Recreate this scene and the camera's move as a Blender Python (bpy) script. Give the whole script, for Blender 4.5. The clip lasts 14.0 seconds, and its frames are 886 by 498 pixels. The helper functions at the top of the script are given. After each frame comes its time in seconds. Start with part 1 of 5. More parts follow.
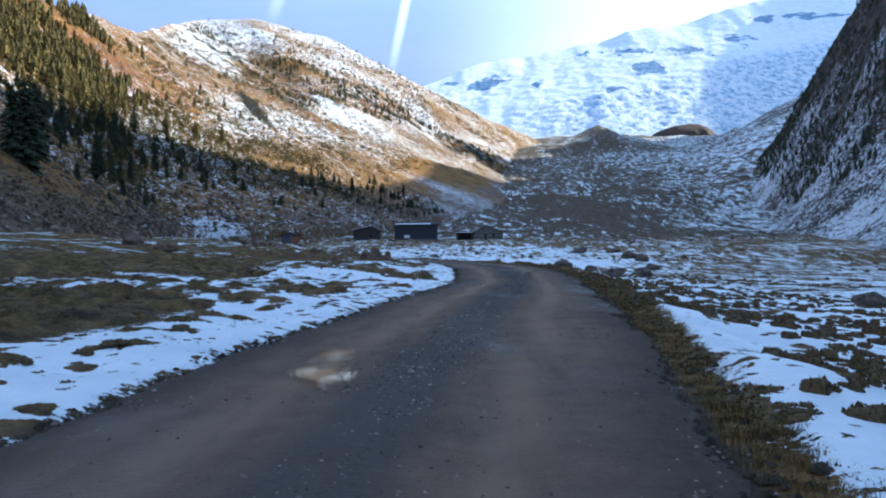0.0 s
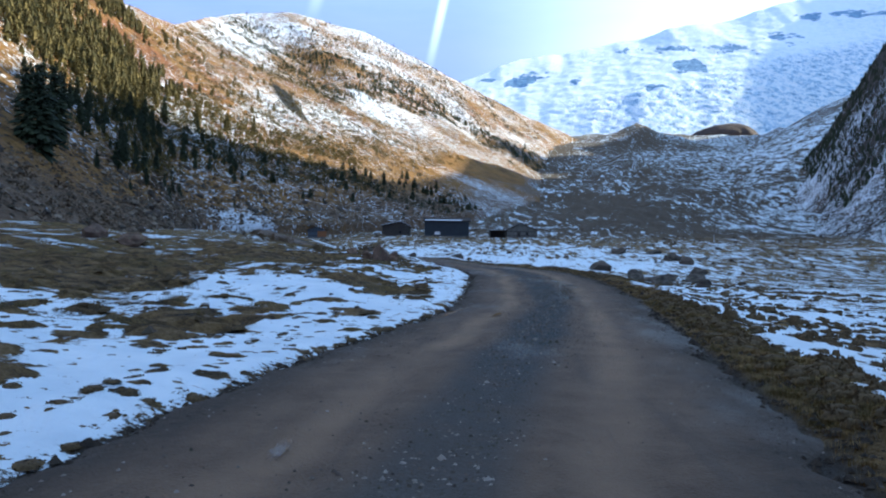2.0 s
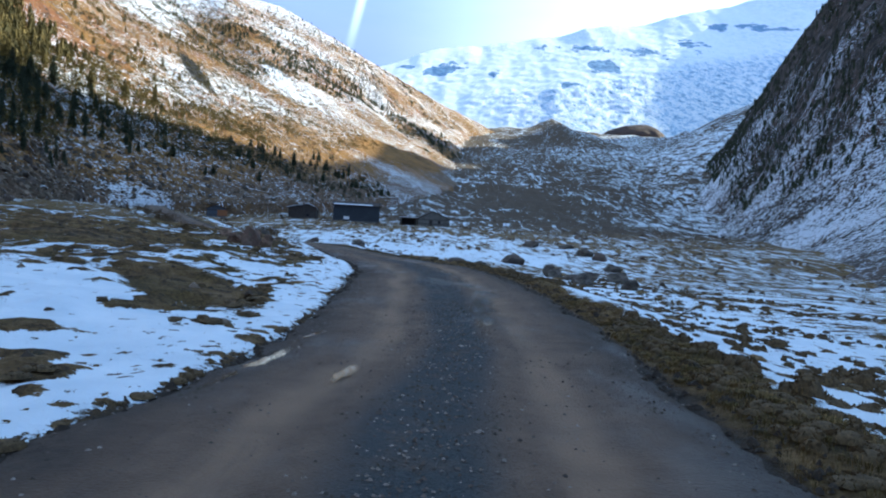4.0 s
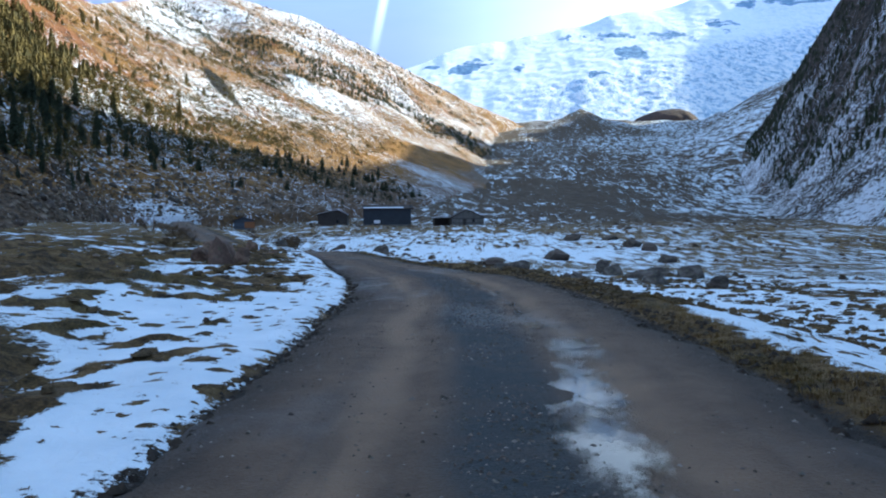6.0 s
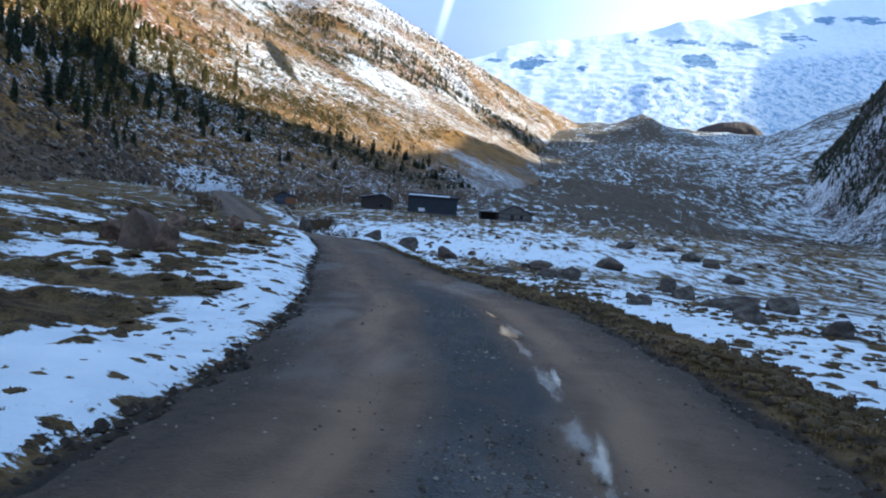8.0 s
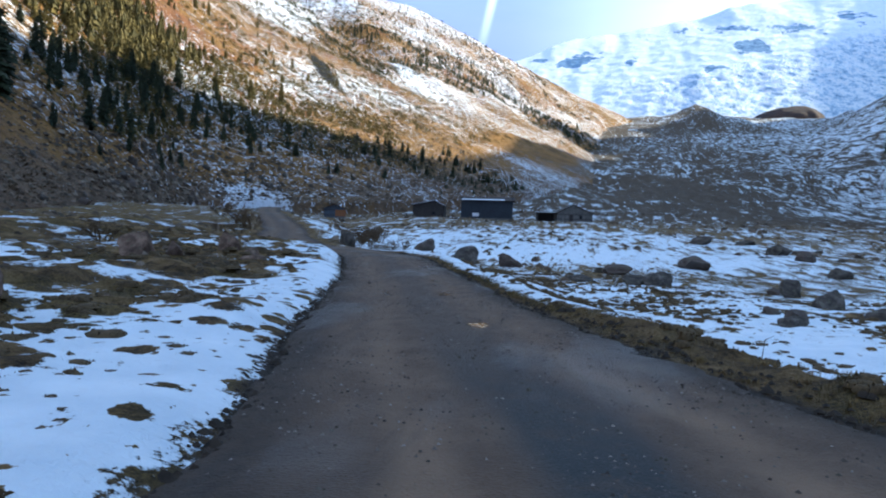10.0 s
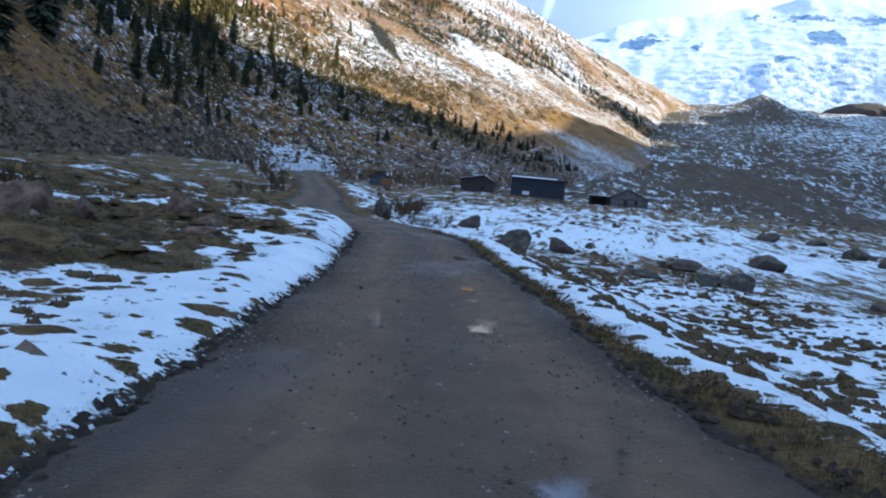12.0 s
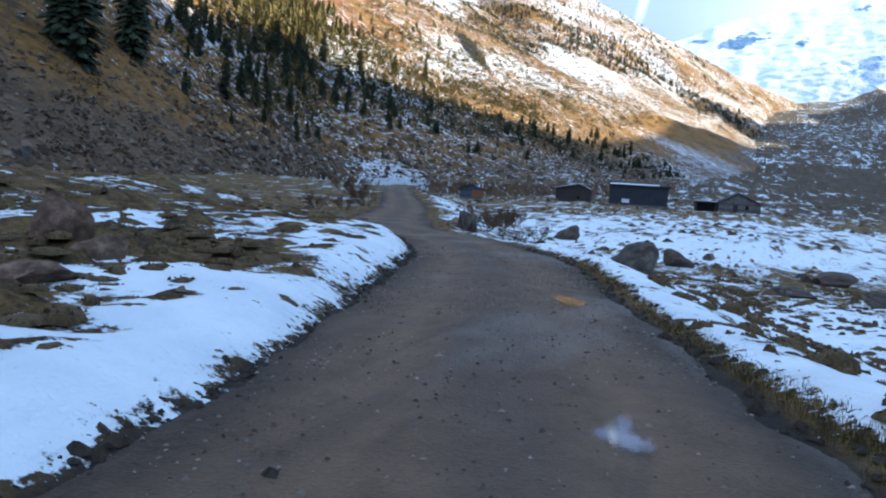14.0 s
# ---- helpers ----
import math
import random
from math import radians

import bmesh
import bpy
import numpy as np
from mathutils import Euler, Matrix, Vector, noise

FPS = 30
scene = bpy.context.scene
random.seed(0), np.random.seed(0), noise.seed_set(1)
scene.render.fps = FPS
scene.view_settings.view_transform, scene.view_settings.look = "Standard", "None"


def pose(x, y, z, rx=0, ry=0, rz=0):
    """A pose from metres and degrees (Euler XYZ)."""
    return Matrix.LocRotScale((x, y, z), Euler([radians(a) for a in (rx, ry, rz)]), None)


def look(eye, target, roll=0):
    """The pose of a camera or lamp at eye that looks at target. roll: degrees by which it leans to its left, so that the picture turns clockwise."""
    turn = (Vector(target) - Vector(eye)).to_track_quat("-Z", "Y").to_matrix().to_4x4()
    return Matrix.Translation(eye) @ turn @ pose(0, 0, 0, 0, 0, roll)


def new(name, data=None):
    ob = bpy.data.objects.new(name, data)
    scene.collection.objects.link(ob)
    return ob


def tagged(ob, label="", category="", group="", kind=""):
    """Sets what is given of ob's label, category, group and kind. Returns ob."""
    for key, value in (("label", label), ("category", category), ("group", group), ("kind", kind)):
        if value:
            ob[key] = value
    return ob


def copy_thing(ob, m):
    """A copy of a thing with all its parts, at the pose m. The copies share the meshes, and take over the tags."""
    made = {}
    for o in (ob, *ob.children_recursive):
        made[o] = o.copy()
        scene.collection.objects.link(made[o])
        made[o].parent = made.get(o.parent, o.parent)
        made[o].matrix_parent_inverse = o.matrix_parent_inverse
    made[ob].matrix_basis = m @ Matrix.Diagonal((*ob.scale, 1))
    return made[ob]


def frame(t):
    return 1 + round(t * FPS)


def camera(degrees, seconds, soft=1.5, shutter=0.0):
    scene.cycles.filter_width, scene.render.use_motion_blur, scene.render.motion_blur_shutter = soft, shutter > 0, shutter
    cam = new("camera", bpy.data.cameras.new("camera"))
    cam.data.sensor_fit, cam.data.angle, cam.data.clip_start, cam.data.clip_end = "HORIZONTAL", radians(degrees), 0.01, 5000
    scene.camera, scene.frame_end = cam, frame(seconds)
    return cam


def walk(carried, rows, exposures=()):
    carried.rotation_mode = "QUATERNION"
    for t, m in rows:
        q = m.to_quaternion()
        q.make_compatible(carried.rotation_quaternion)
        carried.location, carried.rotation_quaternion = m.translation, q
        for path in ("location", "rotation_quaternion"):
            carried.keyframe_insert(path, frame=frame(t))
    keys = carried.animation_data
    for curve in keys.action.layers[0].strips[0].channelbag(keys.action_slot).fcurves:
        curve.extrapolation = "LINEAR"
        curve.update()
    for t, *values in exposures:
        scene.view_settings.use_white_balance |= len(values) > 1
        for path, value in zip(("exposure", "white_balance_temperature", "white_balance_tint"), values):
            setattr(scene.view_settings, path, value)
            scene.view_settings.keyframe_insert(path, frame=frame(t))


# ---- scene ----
cam = camera(62.0, 14.0, 2.0)
PATH = [
    (0, (0.09, -0.04, 1.28), (-0.348, 9.953, 1.226), -0.5),
    (0.5, (0.19, 2.15, 1.32), (0.141, 12.149, 1.243), 0.2),
    (1, (0.37, 4.30, 1.38), (0.143, 14.296, 1.278), 0.8),
    (1.5, (0.42, 6.43, 1.40), (-0.070, 16.419, 1.131), 3.6),
    (2, (0.57, 8.41, 1.42), (-0.327, 18.368, 1.322), 0.6),
    (2.2, (0.45, 8.74, 1.41), (0.759, 18.737, 1.425), -3.4),
    (4.3, (1.03, 17.25, 1.39), (1.001, 27.247, 1.024), 5.0),
    (4.5, (1.01, 18.06, 1.39), (0.399, 28.030, 0.900), 6.8),
    (5, (1.11, 19.83, 1.39), (-0.367, 29.701, 0.830), 4.4),
    (5.5, (1.07, 22.37, 1.37), (0.608, 32.348, 0.989), -2.3),
    (6, (1.19, 24.64, 1.35), (1.001, 34.636, 1.102), -0.5),
    (6.5, (1.26, 26.93, 1.35), (0.771, 36.913, 1.056), 2.4),
    (7, (1.34, 29.07, 1.39), (1.005, 39.060, 1.152), 0.5),
    (7.5, (1.39, 30.98, 1.41), (0.965, 40.970, 1.199), 1.2),
    (8, (1.42, 32.96, 1.46), (0.627, 42.920, 1.080), 4.8),
    (8.5, (1.30, 34.62, 1.54), (-0.303, 44.480, 1.150), 3.8),
    (8.7, (1.25, 35.66, 1.53), (-0.133, 45.560, 1.173), 2.4),
    (10.8, (-0.50, 44.36, 1.35), (-2.140, 54.216, 1.017), 1.1),
    (11, (-0.56, 44.97, 1.35), (-2.188, 54.825, 0.949), 0.9),
    (11.5, (-0.62, 46.29, 1.40), (-1.924, 56.191, 0.926), 1.3),
    (12, (-0.85, 48.08, 1.38), (-2.965, 57.827, 0.659), 5.6),
    (12.5, (-1.31, 50.18, 1.25), (-4.578, 59.594, 0.431), 5.5),
    (13, (-1.59, 51.62, 1.35), (-3.773, 61.379, 1.074), -0.1),
    (13.2, (-1.73, 52.21, 1.29), (-3.948, 61.955, 0.869), 3.6),
    (13.5, (-2.13, 53.67, 1.22), (-5.588, 63.013, 0.397), 5.3),
    (14, (-2.42, 55.06, 1.16), (-5.777, 64.457, 0.509), 3.8),
]
walk(cam, [(t, look(eye, target, roll)) for t, eye, target, roll in PATH], [(0.0, 1.32, 5150, 0), (5.0, 1.37, 5120, -3), (8.0, 1.38, 5260, -1), (11.5, 1.44, 5220, 0), (14.0, 1.70, 5440, 0)])

# ---- light ----
SUN_AZ, SUN_EL = 60.0, 26.0          # degrees to the right of +y, and above the horizon
world = bpy.data.worlds.new("world")
scene.world = world
world.use_nodes = True
wn, wl = world.node_tree.nodes, world.node_tree.links
sky = wn.new("ShaderNodeTexSky")
sky.sky_type = "NISHITA"
sky.sun_disc = False
sky.sun_elevation, sky.sun_rotation = radians(SUN_EL), radians(SUN_AZ)
sky.altitude, sky.air_density, sky.dust_density = 1800, 1.0, 0.6
wn["Background"].inputs["Strength"].default_value = 0.137
sky_co = wn.new("ShaderNodeTexCoord")
cloud_map = wn.new("ShaderNodeMapping")
cloud_map.inputs["Scale"].default_value = (1.0, 1.6, 4.5)
cloud_map.inputs["Rotation"].default_value = (0.0, 0.35, 0.5)
cloud_n = wn.new("ShaderNodeTexNoise")
cloud_n.inputs["Scale"].default_value = 2.1
cloud_n.inputs["Detail"].default_value = 6
cloud_n.inputs["Roughness"].default_value = 0.6
cloud_r = wn.new("ShaderNodeMapRange")
cloud_r.inputs["From Min"].default_value, cloud_r.inputs["From Max"].default_value = 0.36, 0.68
cloud_r.inputs["To Max"].default_value = 0.46
cloud_m = wn.new("ShaderNodeMixRGB")            # thin high cloud
cloud_m.inputs["Color2"].default_value = (5.0, 5.1, 5.3, 1)
sky_h = wn.new("ShaderNodeSeparateXYZ")
haze_r = wn.new("ShaderNodeMapRange")           # pale haze low over the mountains
haze_r.interpolation_type = "SMOOTHSTEP"
haze_r.inputs["From Min"].default_value, haze_r.inputs["From Max"].default_value = 0.20, 0.60
haze_r.inputs["To Min"].default_value, haze_r.inputs["To Max"].default_value = 0.88, 0.0
haze_m = wn.new("ShaderNodeMixRGB")
wl.new(sky_co.outputs["Generated"], cloud_map.inputs["Vector"])
wl.new(cloud_map.outputs["Vector"], cloud_n.inputs["Vector"])
wl.new(cloud_n.outputs["Fac"], cloud_r.inputs["Value"])
wl.new(cloud_r.outputs["Result"], cloud_m.inputs["Fac"])
wl.new(sky.outputs["Color"], cloud_m.inputs["Color1"])
wl.new(sky_co.outputs["Generated"], sky_h.inputs["Vector"])
wl.new(sky_h.outputs["Z"], haze_r.inputs["Value"])
sky_dot = wn.new("ShaderNodeVectorMath")       # the haze is brighter towards the sun
sky_dot.operation = "DOT_PRODUCT"
sky_dot.inputs[1].default_value = (math.sin(radians(SUN_AZ)), math.cos(radians(SUN_AZ)), 0.0)
glow_r = wn.new("ShaderNodeMapRange")
glow_r.interpolation_type = "SMOOTHSTEP"
glow_r.inputs["From Min"].default_value, glow_r.inputs["From Max"].default_value = 0.40, 0.74
glow_m = wn.new("ShaderNodeMixRGB")
glow_m.inputs["Color1"].default_value, glow_m.inputs["Color2"].default_value = (1.38, 1.52, 2.8, 1), (5.0, 5.0, 5.2, 1)
wl.new(sky_co.outputs["Generated"], sky_dot.inputs[0])
wl.new(sky_dot.outputs["Value"], glow_r.inputs["Value"])
wl.new(glow_r.outputs["Result"], glow_m.inputs["Fac"])
wl.new(glow_m.outputs["Color"], haze_m.inputs["Color2"])
wl.new(haze_r.outputs["Result"], haze_m.inputs["Fac"])
wl.new(cloud_m.outputs["Color"], haze_m.inputs["Color1"])


def contrail(colour, low, high, half, z0, z1, gain):
    """A vapour trail across the sky along the great circle through two directions, fading out downwards."""
    normal = Vector(low).cross(Vector(high)).normalized()
    side = wn.new("ShaderNodeVectorMath")
    side.operation = "DOT_PRODUCT"
    side.inputs[1].default_value = normal
    away = wn.new("ShaderNodeMath")
    away.operation = "ABSOLUTE"
    band = wn.new("ShaderNodeMapRange")
    band.interpolation_type = "SMOOTHSTEP"
    band.inputs["From Min"].default_value, band.inputs["From Max"].default_value = 0.1 * half, half
    band.inputs["To Min"].default_value, band.inputs["To Max"].default_value = gain, 0.0
    fade = wn.new("ShaderNodeMapRange")
    fade.interpolation_type = "SMOOTHSTEP"
    fade.inputs["From Min"].default_value, fade.inputs["From Max"].default_value = z0, z1
    ahead = wn.new("ShaderNodeMath")
    ahead.operation, ahead.use_clamp = "MULTIPLY", True
    ahead.inputs[1].default_value = 4.0
    both, part_way = wn.new("ShaderNodeMath"), wn.new("ShaderNodeMath")
    both.operation = part_way.operation = "MULTIPLY"
    mixed = wn.new("ShaderNodeMixRGB")
    mixed.inputs["Color2"].default_value = (5.6, 5.7, 5.9, 1)
    wl.new(sky_co.outputs["Generated"], side.inputs[0])
    wl.new(side.outputs["Value"], away.inputs[0])
    wl.new(away.outputs["Value"], band.inputs["Value"])
    wl.new(sky_h.outputs["Z"], fade.inputs["Value"])
    wl.new(sky_h.outputs["Y"], ahead.inputs[0])
    wl.new(band.outputs["Result"], both.inputs[0])
    wl.new(fade.outputs["Result"], both.inputs[1])
    wl.new(both.outputs["Value"], part_way.inputs[0])
    wl.new(ahead.outputs["Value"], part_way.inputs[1])
    wl.new(part_way.outputs["Value"], mixed.inputs["Fac"])
    wl.new(colour, mixed.inputs["Color1"])
    return mixed.outputs["Color"]


sky_colour = contrail(haze_m.outputs["Color"], (-0.1123, 0.9707, 0.2125), (-0.0860, 0.9454, 0.3151), 0.0085, 0.20, 0.32, 0.62)
sky_colour = contrail(sky_colour, (-0.2523, 0.9231, 0.2903), (-0.2451, 0.9186, 0.3100), 0.012, 0.27, 0.34, 0.35)
wl.new(sky_colour, wn["Background"].inputs["Color"])

sun_data = bpy.data.lights.new("sun", "SUN")
sun_data.energy, sun_data.angle, sun_data.color = 4.3, radians(0.6), (1.0, 0.80, 0.55)
sun = new("sun", sun_data)
sun_dir = Vector((math.sin(radians(SUN_AZ)) * math.cos(radians(SUN_EL)), math.cos(radians(SUN_AZ)) * math.cos(radians(SUN_EL)), math.sin(radians(SUN_EL))))
sun.matrix_world = look(sun_dir * 300, (0, 0, 0))


# ---- tools ----
def hash2(i, j, seed):
    """Pseudo-random numbers in 0..1 for lattice points."""
    n = (i.astype(np.int64) * 374761393 + j.astype(np.int64) * 668265263 + seed * 974634533) & 0x7FFFFFFF
    n = ((n ^ (n >> 13)) * 1274126177) & 0x7FFFFFFF
    n = ((n ^ (n >> 16)) * 912931) & 0x7FFFFFFF
    return (n % 1000003) / 1000003.0


def vnoise(x, y, seed=0):
    """Smooth value noise, -1..1."""
    i, j = np.floor(x), np.floor(y)
    u, v = x - i, y - j
    u, v = u * u * u * (u * (u * 6 - 15) + 10), v * v * v * (v * (v * 6 - 15) + 10)
    a, b = hash2(i, j, seed), hash2(i + 1, j, seed)
    c, d = hash2(i, j + 1, seed), hash2(i + 1, j + 1, seed)
    return 2 * ((a * (1 - u) + b * u) * (1 - v) + (c * (1 - u) + d * u) * v) - 1


def fbm(x, y, size, octaves=4, seed=0, gain=0.5):
    total, amp, norm = 0.0, 1.0, 0.0
    x, y = np.asarray(x, float) / size, np.asarray(y, float) / size
    for k in range(octaves):
        total, norm = total + amp * vnoise(x, y, seed + 17 * k), norm + amp
        x, y, amp = x * 2.03 + 5.1, y * 2.03 + 9.7, amp * gain
    return total / norm


def smooth(a, b, x):
    t = np.clip((np.asarray(x, float) - a) / (b - a), 0, 1)
    return t * t * (3 - 2 * t)


def blob(x, y, cx, cy, rx, ry, turn=0.0):
    """1 in the middle of an ellipse, 0 at its rim and outside."""
    c, s = math.cos(radians(turn)), math.sin(radians(turn))
    u, v = (x - cx) * c + (y - cy) * s, -(x - cx) * s + (y - cy) * c
    return np.clip(1 - np.sqrt((u / rx) ** 2 + (v / ry) ** 2), 0, 1)


def sheet(name, X, Y, Z, material, parent=None, **attributes):
    """A grid of points as one smooth mesh object, with named values at its points."""
    rows, cols = X.shape
    me = bpy.data.meshes.new(name)
    k = np.arange(rows * cols).reshape(rows, cols)
    quads = np.stack([k[:-1, :-1], k[:-1, 1:], k[1:, 1:], k[1:, :-1]], -1).reshape(-1, 4)
    me.vertices.add(rows * cols)
    me.vertices.foreach_set("co", np.stack([X, Y, Z], -1).astype(np.float32).ravel())
    me.loops.add(quads.size)
    me.loops.foreach_set("vertex_index", quads.ravel().astype(np.int32))
    me.polygons.add(len(quads))
    me.polygons.foreach_set("loop_start", np.arange(0, quads.size, 4, dtype=np.int32))
    me.polygons.foreach_set("use_smooth", np.ones(len(quads), bool))
    me.update(calc_edges=True)
    for key, value in attributes.items():
        at = me.attributes.new(key, "FLOAT", "POINT")
        at.data.foreach_set("value", np.asarray(value, np.float32).ravel())
    me.materials.append(material)
    ob = new(name, me)
    ob.parent = parent
    return ob


def soup(name, verts, faces, material, parent=None, smooth_faces=False):
    """Many small pieces as one mesh, from arrays."""
    me = bpy.data.meshes.new(name)
    me.from_pydata(verts, [], faces)
    me.polygons.foreach_set("use_smooth", np.full(len(me.polygons), smooth_faces))
    me.materials.append(material)
    me.update()
    ob = new(name, me)
    ob.parent = parent
    return ob


def part(name, bm, material, parent, label=""):
    me = bpy.data.meshes.new(name)
    bm.normal_update()
    bm.to_mesh(me)
    bm.free()
    me.materials.append(material)
    ob = new(name, me)
    ob.parent = parent
    return tagged(ob, label) if label else ob


def box_bm(bm, x0, x1, y0, y1, z0, z1, bevel=0.0):
    made = bmesh.ops.create_cube(bm, size=1.0, matrix=Matrix.Translation(((x0 + x1) / 2, (y0 + y1) / 2, (z0 + z1) / 2)) @ Matrix.Diagonal((x1 - x0, y1 - y0, z1 - z0, 1)))
    if bevel:
        edges = {e for v in made["verts"] for e in v.link_edges}
        bmesh.ops.bevel(bm, geom=list(edges), offset=bevel, segments=1, affect="EDGES")
    return bm


def box(x0, x1, y0, y1, z0, z1, bevel=0.0):
    return box_bm(bmesh.new(), x0, x1, y0, y1, z0, z1, bevel)


# ---- materials ----
class Nodes:
    """A material's node tree, with short calls."""

    def __init__(self, name, roughness=0.9):
        self.material = bpy.data.materials.new(name)
        self.material.use_nodes = True
        self.tree = self.material.node_tree
        self.bsdf = self.tree.nodes["Principled BSDF"]
        self.bsdf.inputs["Roughness"].default_value = roughness
        self.bsdf.inputs["Specular IOR Level"].default_value = 0.25
        self.co = self.add("ShaderNodeTexCoord").outputs["Object"]

    def add(self, kind, **inputs):
        node = self.tree.nodes.new(kind)
        for key, value in inputs.items():
            self.put(node.inputs[key.replace("_", " ")], value)
        return node

    def put(self, socket, value):
        if isinstance(value, bpy.types.NodeSocket):
            self.tree.links.new(value, socket)
        else:
            socket.default_value = (*value, 1) if isinstance(value, tuple) and len(value) == 3 and socket.type == "RGBA" else value

    def noise(self, scale, detail=4, rough=0.55, vector=None, distortion=0.0):
        return self.add("ShaderNodeTexNoise", Scale=scale, Detail=detail, Roughness=rough, Distortion=distortion, Vector=vector or self.co).outputs["Fac"]

    def cells(self, scale, vector=None, out="Distance", feature="F1"):
        node = self.add("ShaderNodeTexVoronoi", Scale=scale, Vector=vector or self.co)
        node.feature = feature
        return node.outputs[out]

    def stretch(self, sx, sy, sz, turn=(0.0, 0.0, 0.0)):
        return self.add("ShaderNodeMapping", Vector=self.co, Scale=(sx, sy, sz), Rotation=turn).outputs["Vector"]

    def math(self, op, a, b=0.0, c=0.0, clamp=False):
        node = self.tree.nodes.new("ShaderNodeMath")
        node.operation, node.use_clamp = op, clamp
        for socket, value in zip(node.inputs, (a, b, c)):
            self.put(socket, value)
        return node.outputs[0]

    def step(self, value, low, high, a=0.0, b=1.0):
        node = self.add("ShaderNodeMapRange", Value=value, From_Min=low, From_Max=high, To_Min=a, To_Max=b)
        node.interpolation_type = "SMOOTHSTEP"
        return node.outputs["Result"]

    def mix(self, fac, a, b):
        return self.add("ShaderNodeMixRGB", Fac=fac, Color1=a, Color2=b).outputs["Color"]

    def ramp(self, fac, *stops):
        node = self.add("ShaderNodeValToRGB", Fac=fac)
        ramp = node.color_ramp
        while len(ramp.elements) < len(stops):
            ramp.elements.new(0.5)
        for element, (at, colour) in zip(ramp.elements, stops):
            element.position, element.color = at, (*colour, 1)
        return node.outputs["Color"]

    def value(self, name):
        node = self.tree.nodes.new("ShaderNodeAttribute")
        node.attribute_name = name
        return node.outputs["Fac"]

    def random(self):
        return self.tree.nodes.new("ShaderNodeObjectInfo").outputs["Random"]

    def island(self):
        return self.tree.nodes.new("ShaderNodeNewGeometry").outputs["Random Per Island"]

    def done(self, colour, height=None, depth=0.02, strength=0.8, roughness=None, specular=None):
        self.put(self.bsdf.inputs["Base Color"], colour)
        if roughness is not None:
            self.put(self.bsdf.inputs["Roughness"], roughness)
        if specular is not None:
            self.put(self.bsdf.inputs["Specular IOR Level"], specular)
        if height is not None:
            bump = self.add("ShaderNodeBump", Height=height, Distance=depth, Strength=strength)
            self.put(self.bsdf.inputs["Normal"], bump.outputs["Normal"])
        return self.material


SNOW = (0.80, 0.83, 0.88)


